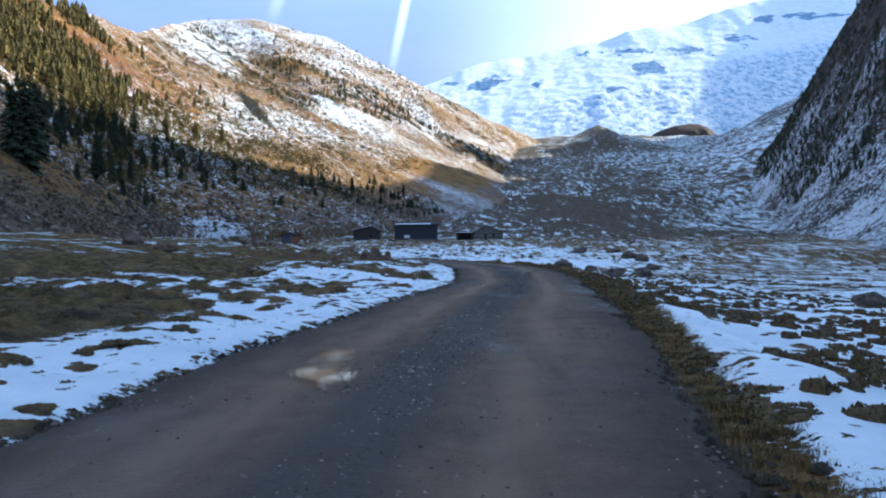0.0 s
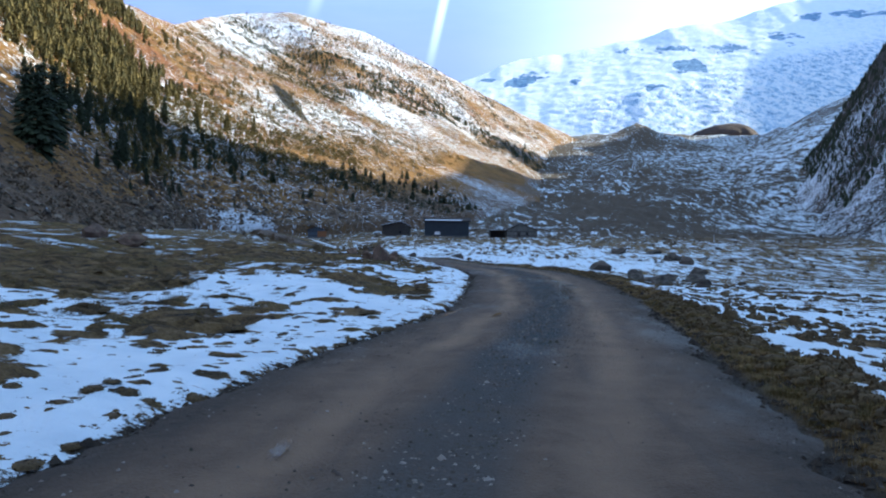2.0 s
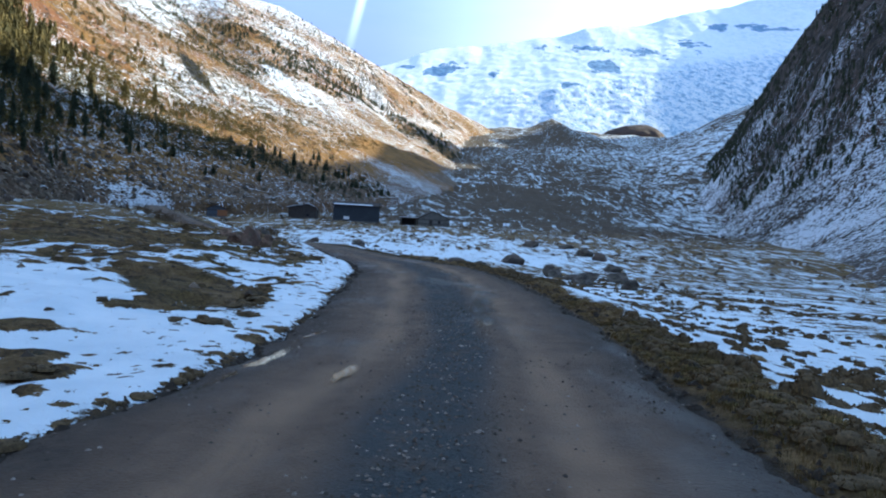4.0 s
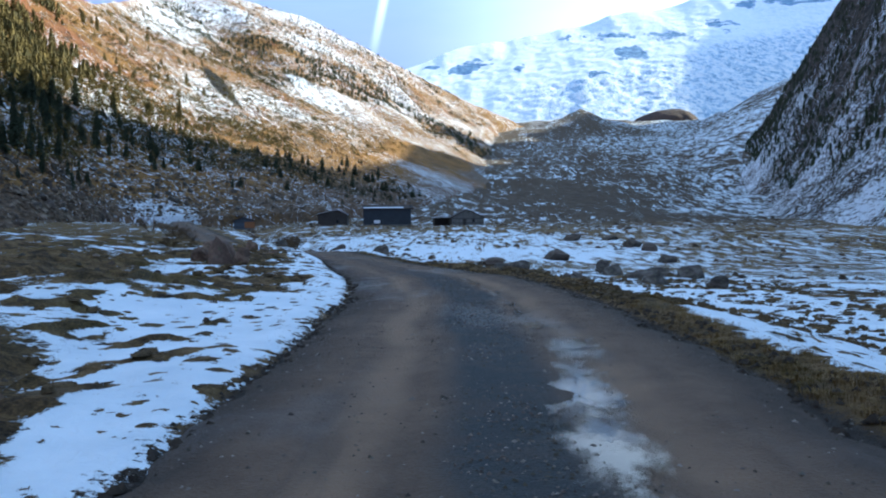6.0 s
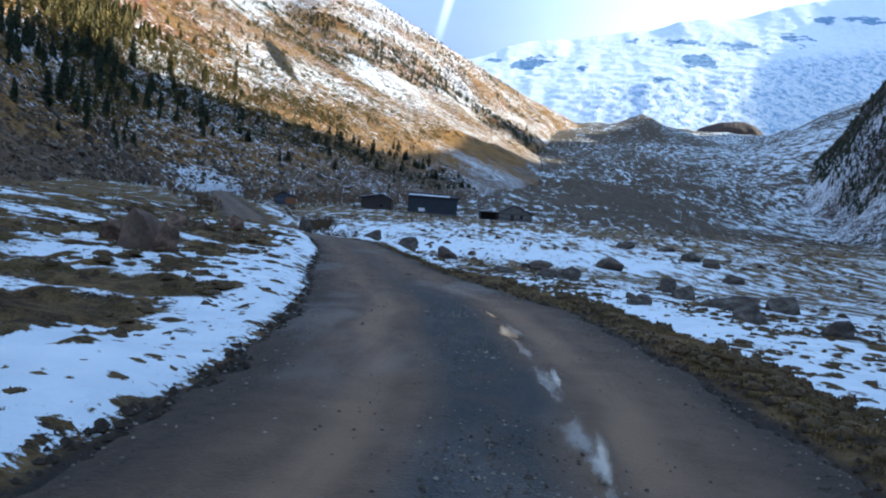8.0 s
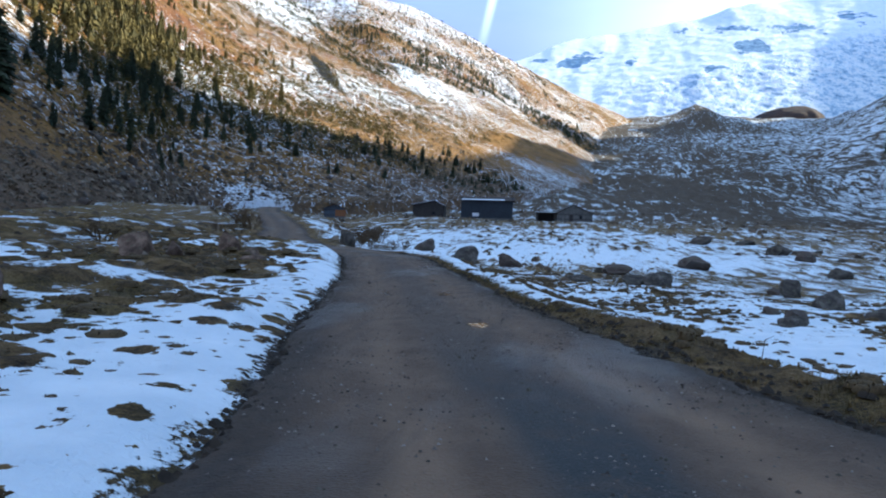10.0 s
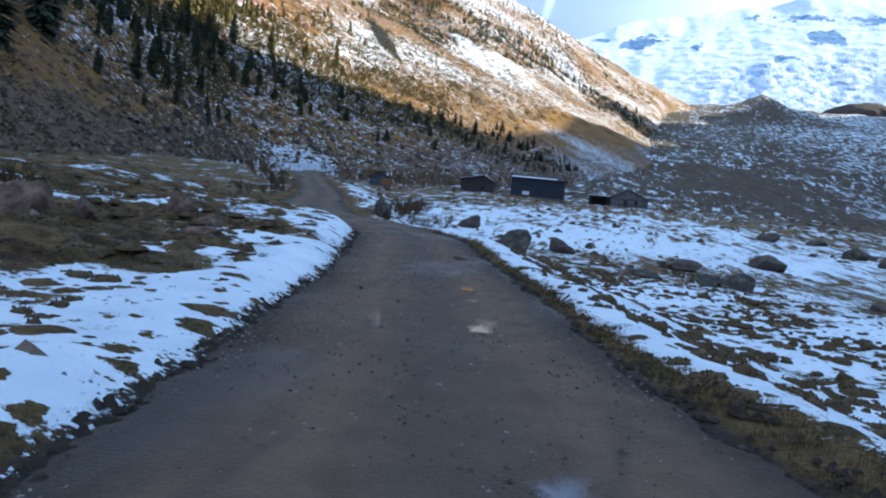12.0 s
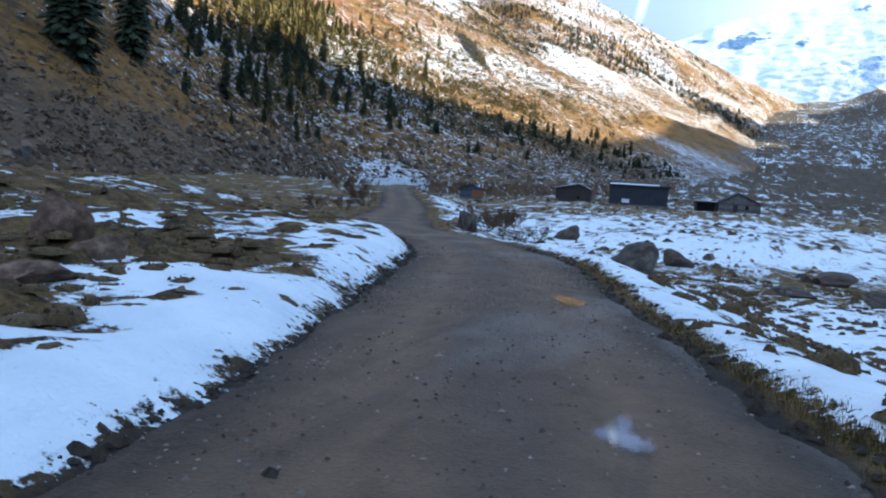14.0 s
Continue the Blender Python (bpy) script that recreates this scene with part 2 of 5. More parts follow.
def make_ground():
    n = Nodes("alpine_turf")
    big, mid, fine = n.noise(0.35, 5), n.noise(1.9, 6, 0.65), n.noise(22.0, 5, 0.75)
    turf = n.ramp(n.math("ADD", n.math("MULTIPLY", mid, 0.6), n.math("MULTIPLY", fine, 0.4)), (0.38, (0.024, 0.017, 0.009)), (0.46, (0.100, 0.064, 0.025)), (0.53, (0.205, 0.128, 0.048)), (0.63, (0.340, 0.226, 0.100)))
    green = n.ramp(fine, (0.36, (0.030, 0.026, 0.008)), (0.62, (0.235, 0.165, 0.045)))
    turf = n.mix(n.step(big, 0.46, 0.66, 0.0, 0.65), turf, green)
    earth = n.ramp(fine, (0.25, (0.022, 0.018, 0.015)), (0.75, (0.085, 0.068, 0.054)))
    bare = n.value("bare")
    turf = n.mix(n.step(n.math("ADD", bare, n.math("MULTIPLY", n.math("SUBTRACT", fine, 0.5), 0.9)), 0.35, 0.65), turf, earth)
    stone = n.ramp(n.noise(3.1, 5), (0.3, (0.075, 0.072, 0.068)), (0.7, (0.26, 0.245, 0.225)))
    chips = n.cells(0.8, n.stretch(1, 1.25, 1))
    far_rock = n.ramp(n.noise(0.22, 9, 0.82, n.stretch(1, 0.18, 1.3)), (0.34, (0.018, 0.016, 0.014)), (0.52, (0.076, 0.058, 0.042)), (0.70, (0.17, 0.135, 0.102)))
    turf = n.mix(n.math("MULTIPLY", n.value("distant"), 0.75), turf, far_rock)
    turf = n.mix(n.math("MULTIPLY", n.step(chips, 0.14, 0.24, 1.0, 0.0), n.value("stony")), turf, stone)
    edge = n.math("ADD", n.math("MULTIPLY", n.math("SUBTRACT", n.noise(1.5, 8, 0.7), 0.5), 0.9), n.math("ADD", n.math("MULTIPLY", n.math("SUBTRACT", n.noise(5.5, 6, 0.72), 0.5), 0.9), n.math("MULTIPLY", n.math("SUBTRACT", n.noise(15.0, 4, 0.7), 0.5), 0.7)))
    warped = n.add("ShaderNodeMixRGB", Fac=0.26, Color1=n.co, Color2=n.add("ShaderNodeTexNoise", Scale=5.0, Detail=7.0, Roughness=0.68, Vector=n.co).outputs["Color"]).outputs["Color"]
    for size, reach in ((2.3, 0.62), (5.2, 0.50)):          # grass clumps that stand out of the snow
        spot = n.math("MULTIPLY", n.math("MULTIPLY", n.cells(size, warped, "Color"), n.value("clumps")), reach)
        edge = n.math("SUBTRACT", edge, n.step(n.math("SUBTRACT", spot, n.cells(size, warped)), -0.02, 0.06, 0.0, 1.0))
    rough = n.math("MULTIPLY", n.math("SUBTRACT", n.noise(0.55, 4, 0.7, n.stretch(1, 0.24, 1)), 0.5), n.math("MULTIPLY", n.value("coarse"), 2.4))
    rough = n.math("ADD", rough, n.math("MULTIPLY", n.math("SUBTRACT", n.noise(0.19, 3, 0.66, n.stretch(1.0, 0.22, 1.3)), 0.5), n.math("MULTIPLY", n.value("distant"), 2.7)))
    cover = n.step(n.math("ADD", n.math("ADD", n.value("snow"), rough), edge), 0.47, 0.55)
    white = n.ramp(n.noise(1.1, 5), (0.3, (0.66, 0.73, 0.79)), (0.7, (0.82, 0.87, 0.91)))
    colour = n.mix(cover, turf, white)
    height = n.math("ADD", n.math("MULTIPLY", n.math("ADD", fine, mid), n.math("SUBTRACT", 1.15, cover)), n.math("MULTIPLY", cover, n.math("ADD", 0.75, n.math("MULTIPLY", n.noise(2.6, 5, 0.6), 0.8))))
    crag = n.math("MULTIPLY", n.noise(0.09, 8, 0.72, n.stretch(1, 0.5, 1)), n.math("MULTIPLY", n.value("distant"), 34.0))
    return n.done(colour, n.math("ADD", height, crag), 0.13, 1.0, n.step(cover, 0.0, 1.0, 0.95, 0.62))


def make_road():
    n = Nodes("wet_gravel_road", 0.75)
    lat = n.value("lat")
    wob = n.math("ADD", lat, n.math("MULTIPLY", n.math("SUBTRACT", n.noise(0.22, 3), 0.5), 0.45))
    fine, grit, mid = n.noise(38.0, 5, 0.8), n.cells(42.0), n.noise(1.7, 9, 0.72)
    packed = n.ramp(mid, (0.30, (0.082, 0.053, 0.034)), (0.70, (0.172, 0.115, 0.074)))
    packed = n.mix(n.math("MULTIPLY", n.step(fine, 0.35, 0.75), 0.40), packed, (0.185, 0.138, 0.098))
    gravel = n.ramp(n.noise(34.0, 5, 0.85), (0.10, (0.020, 0.023, 0.025)), (0.55, (0.046, 0.050, 0.050)), (0.74, (0.13, 0.125, 0.115)), (0.97, (0.24, 0.23, 0.21)))
    strip = n.value("strip")
    middle = n.step(n.math("ABSOLUTE", wob), 0.10, 0.28, 1.0, 0.0)
    colour = n.mix(n.math("MULTIPLY", n.math("MULTIPLY", middle, strip), n.step(mid, 0.3, 0.55, 0.55, 1.0)), packed, gravel)
    rut = n.math("ABSOLUTE", n.math("SUBTRACT", n.math("ABSOLUTE", wob), 0.46))
    worn = n.step(rut, 0.02, 0.16, 0.75, 0.0)
    colour = n.mix(n.math("MULTIPLY", n.math("MULTIPLY", worn, strip), n.step(n.noise(0.5, 4), 0.3, 0.6, 0.35, 1.0)), colour, (0.270, 0.180, 0.112))
    streak = n.step(n.noise(1.6, 5, 0.6, n.stretch(1.6, 0.12, 1)), 0.52, 0.68, 0.0, 0.3)
    colour = n.mix(streak, colour, (0.045, 0.040, 0.036))
    rim = n.step(n.math("ABSOLUTE", wob), 0.64, 0.95)
    colour = n.mix(n.math("MULTIPLY", rim, 0.8), colour, n.ramp(n.noise(9.0, 6, 0.7), (0.35, (0.020, 0.016, 0.013)), (0.7, (0.066, 0.050, 0.036))))
    damp = n.step(n.noise(0.45, 4, 0.6, n.stretch(1, 0.35, 1)), 0.48, 0.68)
    colour = n.mix(n.math("MULTIPLY", damp, 0.28), colour, (0.036, 0.034, 0.033))
    height = n.math("ADD", n.math("MULTIPLY", grit, 0.8), n.math("ADD", n.math("MULTIPLY", fine, 0.5), n.math("MULTIPLY", mid, 1.2)))
    return n.done(colour, height, 0.026, 0.9, n.step(damp, 0.0, 1.0, 0.90, 0.55), 0.3)


def make_hill(name, dry, dark, rock, speck, long=0.5):
    """A mountainside: dry grass, scrub and rock with snow lying between the stones."""
    n = Nodes(name)
    along = n.stretch(1.0, long, 1.5)
    big, mid, fine = n.noise(0.012, 5), n.noise(0.06, 9, 0.75, along), n.noise(0.35, 7, 0.75, along)
    grass = n.ramp(n.math("ADD", n.math("MULTIPLY", mid, 0.55), n.math("MULTIPLY", fine, 0.45)), (0.36, dark), (0.5, dry), (0.66, (dry[0] * 1.7, dry[1] * 1.5, dry[2] * 1.3)))
    stone = n.ramp(fine, (0.25, (rock[0] * 0.35, rock[1] * 0.35, rock[2] * 0.35)), (0.7, rock))
    colour = n.mix(n.step(n.math("ADD", n.value("stony"), n.math("MULTIPLY", n.math("SUBTRACT", mid, 0.5), 1.4)), 0.35, 0.65), grass, stone)
    rust = n.step(n.noise(0.03, 5), 0.50, 0.66, 0.0, 0.8)
    solid = n.math("MAXIMUM", n.math("SUBTRACT", n.value("rust"), 1.0), 0.0)
    colour = n.mix(n.math("ADD", n.math("MULTIPLY", rust, n.value("rust")), solid, clamp=True), colour, n.ramp(fine, (0.3, (0.17, 0.068, 0.024)), (0.7, (0.31, 0.135, 0.048))))
    dense = n.math("MULTIPLY", n.math("MAXIMUM", n.math("SUBTRACT", n.value("scrub"), 1.0), 0.0), 0.15)
    scrub = n.step(n.math("ADD", n.noise(0.2, 8, 0.82, along), dense), 0.51, 0.58, 0.0, 0.9)
    colour = n.mix(n.math("MULTIPLY", scrub, n.value("scrub"), clamp=True), colour, (0.020, 0.018, 0.012))
    flecks = n.math("ADD", n.math("MULTIPLY", n.math("SUBTRACT", n.noise(speck * 1.4, 3, 0.66), 0.5), 1.7), n.math("MULTIPLY", n.math("SUBTRACT", n.noise(speck * 0.3, 7, 0.75), 0.5), 1.2))
    grain = n.math("ADD", flecks, n.math("MULTIPLY", n.math("SUBTRACT", big, 0.5), 0.9))
    cover = n.step(n.math("ADD", n.value("snow"), grain), 0.48, 0.58)
    colour = n.mix(cover, colour, SNOW)
    height = n.math("ADD", n.math("ADD", fine, n.math("MULTIPLY", n.cells(0.35), 0.8)), n.math("MULTIPLY", mid, 4.0))
    return n.done(colour, height, 1.3, 0.85)


def make_glacier():
    n = Nodes("glacier_snow", 0.6)
    tall = n.stretch(1, 0.05, 1.1)
    crack = n.noise(0.040, 9, 0.78, tall)
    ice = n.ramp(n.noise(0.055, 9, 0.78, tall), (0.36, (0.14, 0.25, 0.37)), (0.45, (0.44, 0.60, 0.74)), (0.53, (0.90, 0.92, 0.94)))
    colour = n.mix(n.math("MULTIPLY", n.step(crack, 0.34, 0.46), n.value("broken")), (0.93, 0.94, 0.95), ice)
    # outcrop rock, with the blue of distance haze mixed into its colour
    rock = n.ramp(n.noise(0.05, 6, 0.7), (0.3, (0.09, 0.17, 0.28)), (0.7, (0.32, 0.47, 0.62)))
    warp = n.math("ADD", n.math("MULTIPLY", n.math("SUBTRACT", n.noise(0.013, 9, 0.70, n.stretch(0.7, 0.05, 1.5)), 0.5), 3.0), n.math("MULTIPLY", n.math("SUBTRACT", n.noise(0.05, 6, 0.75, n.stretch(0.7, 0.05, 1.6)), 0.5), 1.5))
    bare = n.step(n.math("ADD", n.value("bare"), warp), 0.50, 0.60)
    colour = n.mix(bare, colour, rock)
    return n.done(colour, n.math("MULTIPLY", crack, n.math("ADD", n.math("MULTIPLY", n.value("broken"), 0.5), 0.04)), 26.0, 0.85)


def make_rock(name="granite", snow=0.0, warm=(1.0, 1.0, 1.0)):
    n = Nodes(name)
    mid, fine = n.noise(4.2, 8, 0.72), n.noise(40.0, 4, 0.7)
    tone = lambda *c: tuple(a * b for a, b in zip(c, warm))
    colour = n.ramp(mid, (0.32, tone(0.026, 0.022, 0.019)), (0.5, tone(0.076, 0.063, 0.051)), (0.68, tone(0.19, 0.162, 0.135)))
    colour = n.mix(n.step(n.random(), 0.55, 1.0, 0.0, 0.5), colour, (0.125, 0.085, 0.066))
    lichen = n.step(n.noise(9.0, 6, 0.75), 0.56, 0.64, 0.0, 0.75)
    colour = n.mix(lichen, colour, (0.11, 0.115, 0.062))
    if snow:
        up = n.add("ShaderNodeSeparateXYZ", Vector=n.tree.nodes.new("ShaderNodeNewGeometry").outputs["Normal"]).outputs["Z"]
        lie = n.step(n.math("ADD", up, n.math("MULTIPLY", n.math("SUBTRACT", mid, 0.5), 1.2)), 1.02 - snow, 1.12 - snow)
        colour = n.mix(lie, colour, SNOW)
    return n.done(colour, n.math("ADD", mid, n.math("MULTIPLY", fine, 0.4)), 0.06, 0.9)


def make_scree(name="scree_stone", light=1.0, warm=1.0):
    """Stones, each with its own shade; less warm is greyer."""
    n = Nodes(name)
    tint = lambda r, g, b: (light * (g + (r - g) * warm), light * g, light * (g + (b - g) * warm))
    colour = n.ramp(n.island(), (0.0, tint(0.042, 0.028, 0.018)), (0.6, tint(0.122, 0.083, 0.053)), (0.95, tint(0.26, 0.20, 0.145)))
    colour = n.mix(n.step(n.noise(1.5, 5), 0.45, 0.65, 0.0, 0.7), colour, (0.06, 0.055, 0.035))
    return n.done(colour, n.noise(4.0, 5), 0.1, 0.8)


def make_plain(name, low, high, scale, roughness=0.9, depth=0.02, stretch=(1, 1, 1), metal=0.0):
    n = Nodes(name, roughness)
    v = n.noise(scale, 6, 0.62, n.stretch(*stretch))
    n.bsdf.inputs["Metallic"].default_value = metal
    big = n.noise(scale * 0.13, 3)
    colour = n.mix(n.step(big, 0.35, 0.7, 0.0, 0.35), n.ramp(v, (0.28, low), (0.72, high)), low)
    return n.done(colour, v, depth, 0.6)


def make_leaf(name, low, high):
    n = Nodes(name, 0.75)
    colour = n.ramp(n.island(), (0.0, low), (1.0, high))
    colour = n.mix(n.step(n.random(), 0.2, 1.0, 0.0, 0.45), colour, low)
    return n.done(colour)


def make_water(name, frozen):
    """Thin water or pale ice: it ends raggedly, where the wet value runs out."""
    n = Nodes(name, 0.05)
    n.bsdf.inputs["IOR"].default_value = 1.33
    skin = n.step(n.noise(3.1, 6, 0.7, n.stretch(1, 0.7, 1)), 0.42, 0.60)
    mud, pale = (0.060, 0.052, 0.045), n.ramp(n.noise(11.0, 6, 0.72), (0.32, (0.070, 0.062, 0.052)), (0.52, (0.16, 0.145, 0.125)), (0.72, (0.34, 0.33, 0.31)))
    # ice is pale itself; on open water the paler patches are painted sheen
    colour = n.mix(n.math("MULTIPLY", skin, 0.9 if frozen else 0.38), mud, pale)
    shore = n.math("ADD", n.value("wet"), n.math("ADD", n.math("MULTIPLY", n.math("SUBTRACT", n.noise(5.0, 6, 0.72, n.stretch(1, 0.55, 1)), 0.5), 2.6 if frozen else 1.5), n.math("MULTIPLY", n.math("SUBTRACT", n.noise(22.0, 4, 0.7), 0.5), 0.5)))
    n.put(n.bsdf.inputs["Alpha"], n.step(shore, 0.40, 1.0, 0.0, 0.60 if frozen else 0.92))
    ripple = n.math("ADD", n.math("MULTIPLY", n.noise(5.0, 3), 0.15), n.math("MULTIPLY", n.math("ADD", skin, n.noise(26.0, 3)), 0.5 if frozen else 0.02))
    return n.done(colour, ripple, 0.006, 0.6, n.step(skin, 0.0, 1.0, 0.04, 0.22) if frozen else 0.03, 0.8)


M_GROUND, M_ROAD = make_ground(), make_road()
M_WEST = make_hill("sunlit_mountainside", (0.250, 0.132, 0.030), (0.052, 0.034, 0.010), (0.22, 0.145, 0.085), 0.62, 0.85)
# same recipe for the east side, its shade put into darker colours
M_EAST = make_hill("shade_toned_mountainside", (0.062, 0.047, 0.032), (0.016, 0.015, 0.011), (0.165, 0.132, 0.106), 0.60, 0.9)
M_GLACIER = make_glacier()
M_ROCK, M_SNOWROCK, M_BROWNROCK = make_rock(), make_rock("snowy_granite", 0.22), make_rock("brown_granite", 0.0, (1.9, 1.45, 1.2))
M_SCREE, M_GRAVEL = make_scree(), make_scree("gravel_stone", 1.25, 0.55)
M_WOOD = make_plain("weathered_boards", (0.028, 0.024, 0.022), (0.085, 0.072, 0.062), 3.0, 0.9, 0.02, (6, 6, 0.5))
M_WOOD_WARM = make_plain("orange_boards", (0.20, 0.085, 0.035), (0.34, 0.16, 0.075), 3.0, 0.85, 0.02, (6, 6, 0.5))
M_WOOD_BLUE = make_plain("grey_blue_boards", (0.060, 0.072, 0.092), (0.13, 0.15, 0.18), 3.0, 0.85, 0.02, (6, 6, 0.5))
M_SLATE = make_plain("dark_slate_blue_boards", (0.026, 0.031, 0.038), (0.064, 0.074, 0.088), 3.0, 0.8, 0.02, (6, 6, 0.5))
M_ROOF = make_plain("shingle_roof", (0.035, 0.028, 0.025), (0.095, 0.075, 0.062), 2.2, 0.9, 0.03, (1, 3, 1))
M_STONEWALL = make_plain("rubble_wall", (0.09, 0.085, 0.075), (0.25, 0.235, 0.21), 1.6, 0.95, 0.06)
M_WHITE = make_plain("white_board", (0.72, 0.73, 0.75), (0.82, 0.82, 0.83), 2.0, 0.6, 0.004)
M_SNOWCAP = make_plain("lying_snow", (0.72, 0.76, 0.82), (0.85, 0.87, 0.90), 1.5, 0.65, 0.03)
M_BARK = make_plain("bark", (0.030, 0.022, 0.016), (0.095, 0.070, 0.050), 6.0, 0.95, 0.03, (3, 3, 0.7))
M_PINE = make_leaf("spruce_needles", (0.017, 0.024, 0.012), (0.054, 0.064, 0.028))
M_LARCH = make_leaf("pale_pine_needles", (0.050, 0.046, 0.012), (0.200, 0.145, 0.034))
M_SHRUB = make_leaf("bare_shrub_twigs", (0.044, 0.028, 0.014), (0.150, 0.092, 0.042))
M_GRASS = make_leaf("dry_grass_blades", (0.130, 0.083, 0.029), (0.38, 0.245, 0.088))
M_GREEN = make_leaf("green_grass_blades", (0.070, 0.054, 0.015), (0.215, 0.150, 0.044))
M_WATER, M_ICE = make_water("puddle_water", False), make_water("puddle_ice", True)
M_MOUND = make_plain("matted_tussock", (0.030, 0.022, 0.012), (0.165, 0.110, 0.050), 34.0, 0.95, 0.02, (1, 1, 0.35))
M_EARTH = make_plain("dark_earth", (0.016, 0.013, 0.010), (0.070, 0.052, 0.036), 9.0, 0.95, 0.02)
M_GLASS = make_plain("dark_window_glass", (0.010, 0.011, 0.013), (0.022, 0.024, 0.028), 2.0, 0.12, 0.001)

# ---- the lie of the land ----
ROAD_Y = np.array([-60, 0, 5, 8.5, 12.5, 18, 23, 27, 34, 40, 46, 50, 55, 60, 65, 70, 80, 90, 108, 122, 135, 150, 180, 225], float)
ROAD_X = np.array([-4, -1.2, -0.7, -0.35, 0.1, 0.7, 1.35, 1.6, 1.62, 1.42, 0.55, -0.95, -2.4, -3.65, -5.18, -6.6, -11.2, -18.0, -25.6, -30.6, -36.4, -43.5, -57, -74], float)
ROAD_W = np.array([2.3, 2.3, 2.3, 2.5, 2.5, 2.45, 2.1, 2.2, 2.4, 2.4, 2.4, 2.05, 1.75, 1.62, 1.64, 1.70, 2.0, 2.4, 2.5, 2.4, 2.4, 2.4, 2.4, 2.4], float)
ROAD_Z = np.array([0, 0, 0, 0, 0, 0, 0, 0, 0, 0, 0, 0, 0, 0, 0, 0, -0.15, -0.3, -0.2, 0.2, 0.9, 1.9, 3.0, 4.5], float)
# width of the grassy verge on the east side
VERGE_Y = np.array([-60, 8, 13, 16, 20, 24, 28, 31, 33.5, 36, 39, 42, 45, 50, 52.5, 56, 60, 75], float)
VERGE_W = np.array([0.55, 0.55, 0.70, 0.95, 1.25, 1.1, 1.0, 0.9, 0.7, 1.0, 1.7, 2.1, 2.4, 2.4, 0.8, 0.5, 0.42, 0.40], float)
FINE_Y = np.linspace(-60, 225, 1141)


def softened(values, width=13):
    fine = np.interp(FINE_Y, ROAD_Y, values)
    kernel = np.hanning(width * 2 + 1)
    return np.convolve(np.pad(fine, width, "edge"), kernel / kernel.sum(), "valid")


FINE_X, FINE_W, FINE_Z = softened(ROAD_X), softened(ROAD_W), softened(ROAD_Z)
FINE_COS = 1 / np.sqrt(1 + np.gradient(FINE_X, FINE_Y) ** 2)


def road_at(y):
    return np.interp(y, FINE_Y, FINE_X), np.interp(y, FINE_Y, FINE_W), np.interp(y, FINE_Y, FINE_Z), np.interp(y, FINE_Y, FINE_COS)


def valley(x, y):
    """The valley floor without the road: level by the road, sinking to the stream, climbing behind the huts."""
    east = -0.65 - 0.020 * np.clip(y - 20, -40, 140) - 0.032 * np.clip(x - 9, 0, 60)
    cx, w, rz, _ = road_at(y)
    bank = np.clip(cx * smooth(70, 92, y) - x - 3, 0, 40)
    west = 0.03 + 0.040 * bank + 0.004 * bank**1.5
    side = smooth(0.7, 7.0 + 0.12 * np.clip(y - 60, 0, 80), x - cx - w * 0.6)
    near = west * (1 - side) + east * side + rz
    lift = np.interp(y, [160, 225, 245, 265, 300, 360, 420, 520, 650, 850, 1200, 1500, 2000, 2600], [0, 1.5, 2.2, 2.7, 4.6, 10, 18, 31, 48, 86, 152, 212, 290, 300])
    tilt = smooth(280, 420, y) * (1 - smooth(620, 900, y)) * 0.075 * np.clip(x - 55, 0, 140)
    flank = np.minimum(150, 0.55 * np.clip(x - 0.30 * y - 0.06 * np.clip(y - 1000, 0, 2000), 0, 400)) * smooth(430, 720, y)
    hump = flank + 13 * np.exp(-(((x - 165) / 62) ** 2 + ((y - 655) / 75) ** 2)) + 42 * np.exp(-(np.abs((x - 243) / 72) ** 1.05 + ((y - 1430) / 130) ** 2)) - 10 * smooth(1250, 1450, y) * (1 - smooth(1500, 1700, y))
    return near * (1 - smooth(150, 260, y)) + lift - tilt * 1.0 + hump + 0.7 * smooth(205, 240, y) * (1 - smooth(-40, 5, x)) * (1 - smooth(300, 400, y))


def hummock(x, y):
    """Turf mounds a foot or two across, 0 between them and up to 1 on top."""
    cx, w, _, c = road_at(y)
    d = (x - cx) * c
    left, right = -d - w, d - w
    crowd = 0.36 + 0.25 * fbm(x, y, 6.0, 3, 25) - 0.20 * smooth(0.8, 2.6, left) - 0.16 * smooth(1.0, 2.5, right) + 0.30 * np.minimum(1, 2 * blob(x, y, -6.5, 26, 6.5, 5.5, 0)) + 0.30 * smooth(0.5, 1.0, right)
    h = np.clip((fbm(x, y * 0.8, 0.48, 2, 27) * 1.25 - crowd) * 2.6, 0, 1)
    return h * smooth(0.35, 1.1, np.maximum(left, right)) * (1 - smooth(110, 170, y))


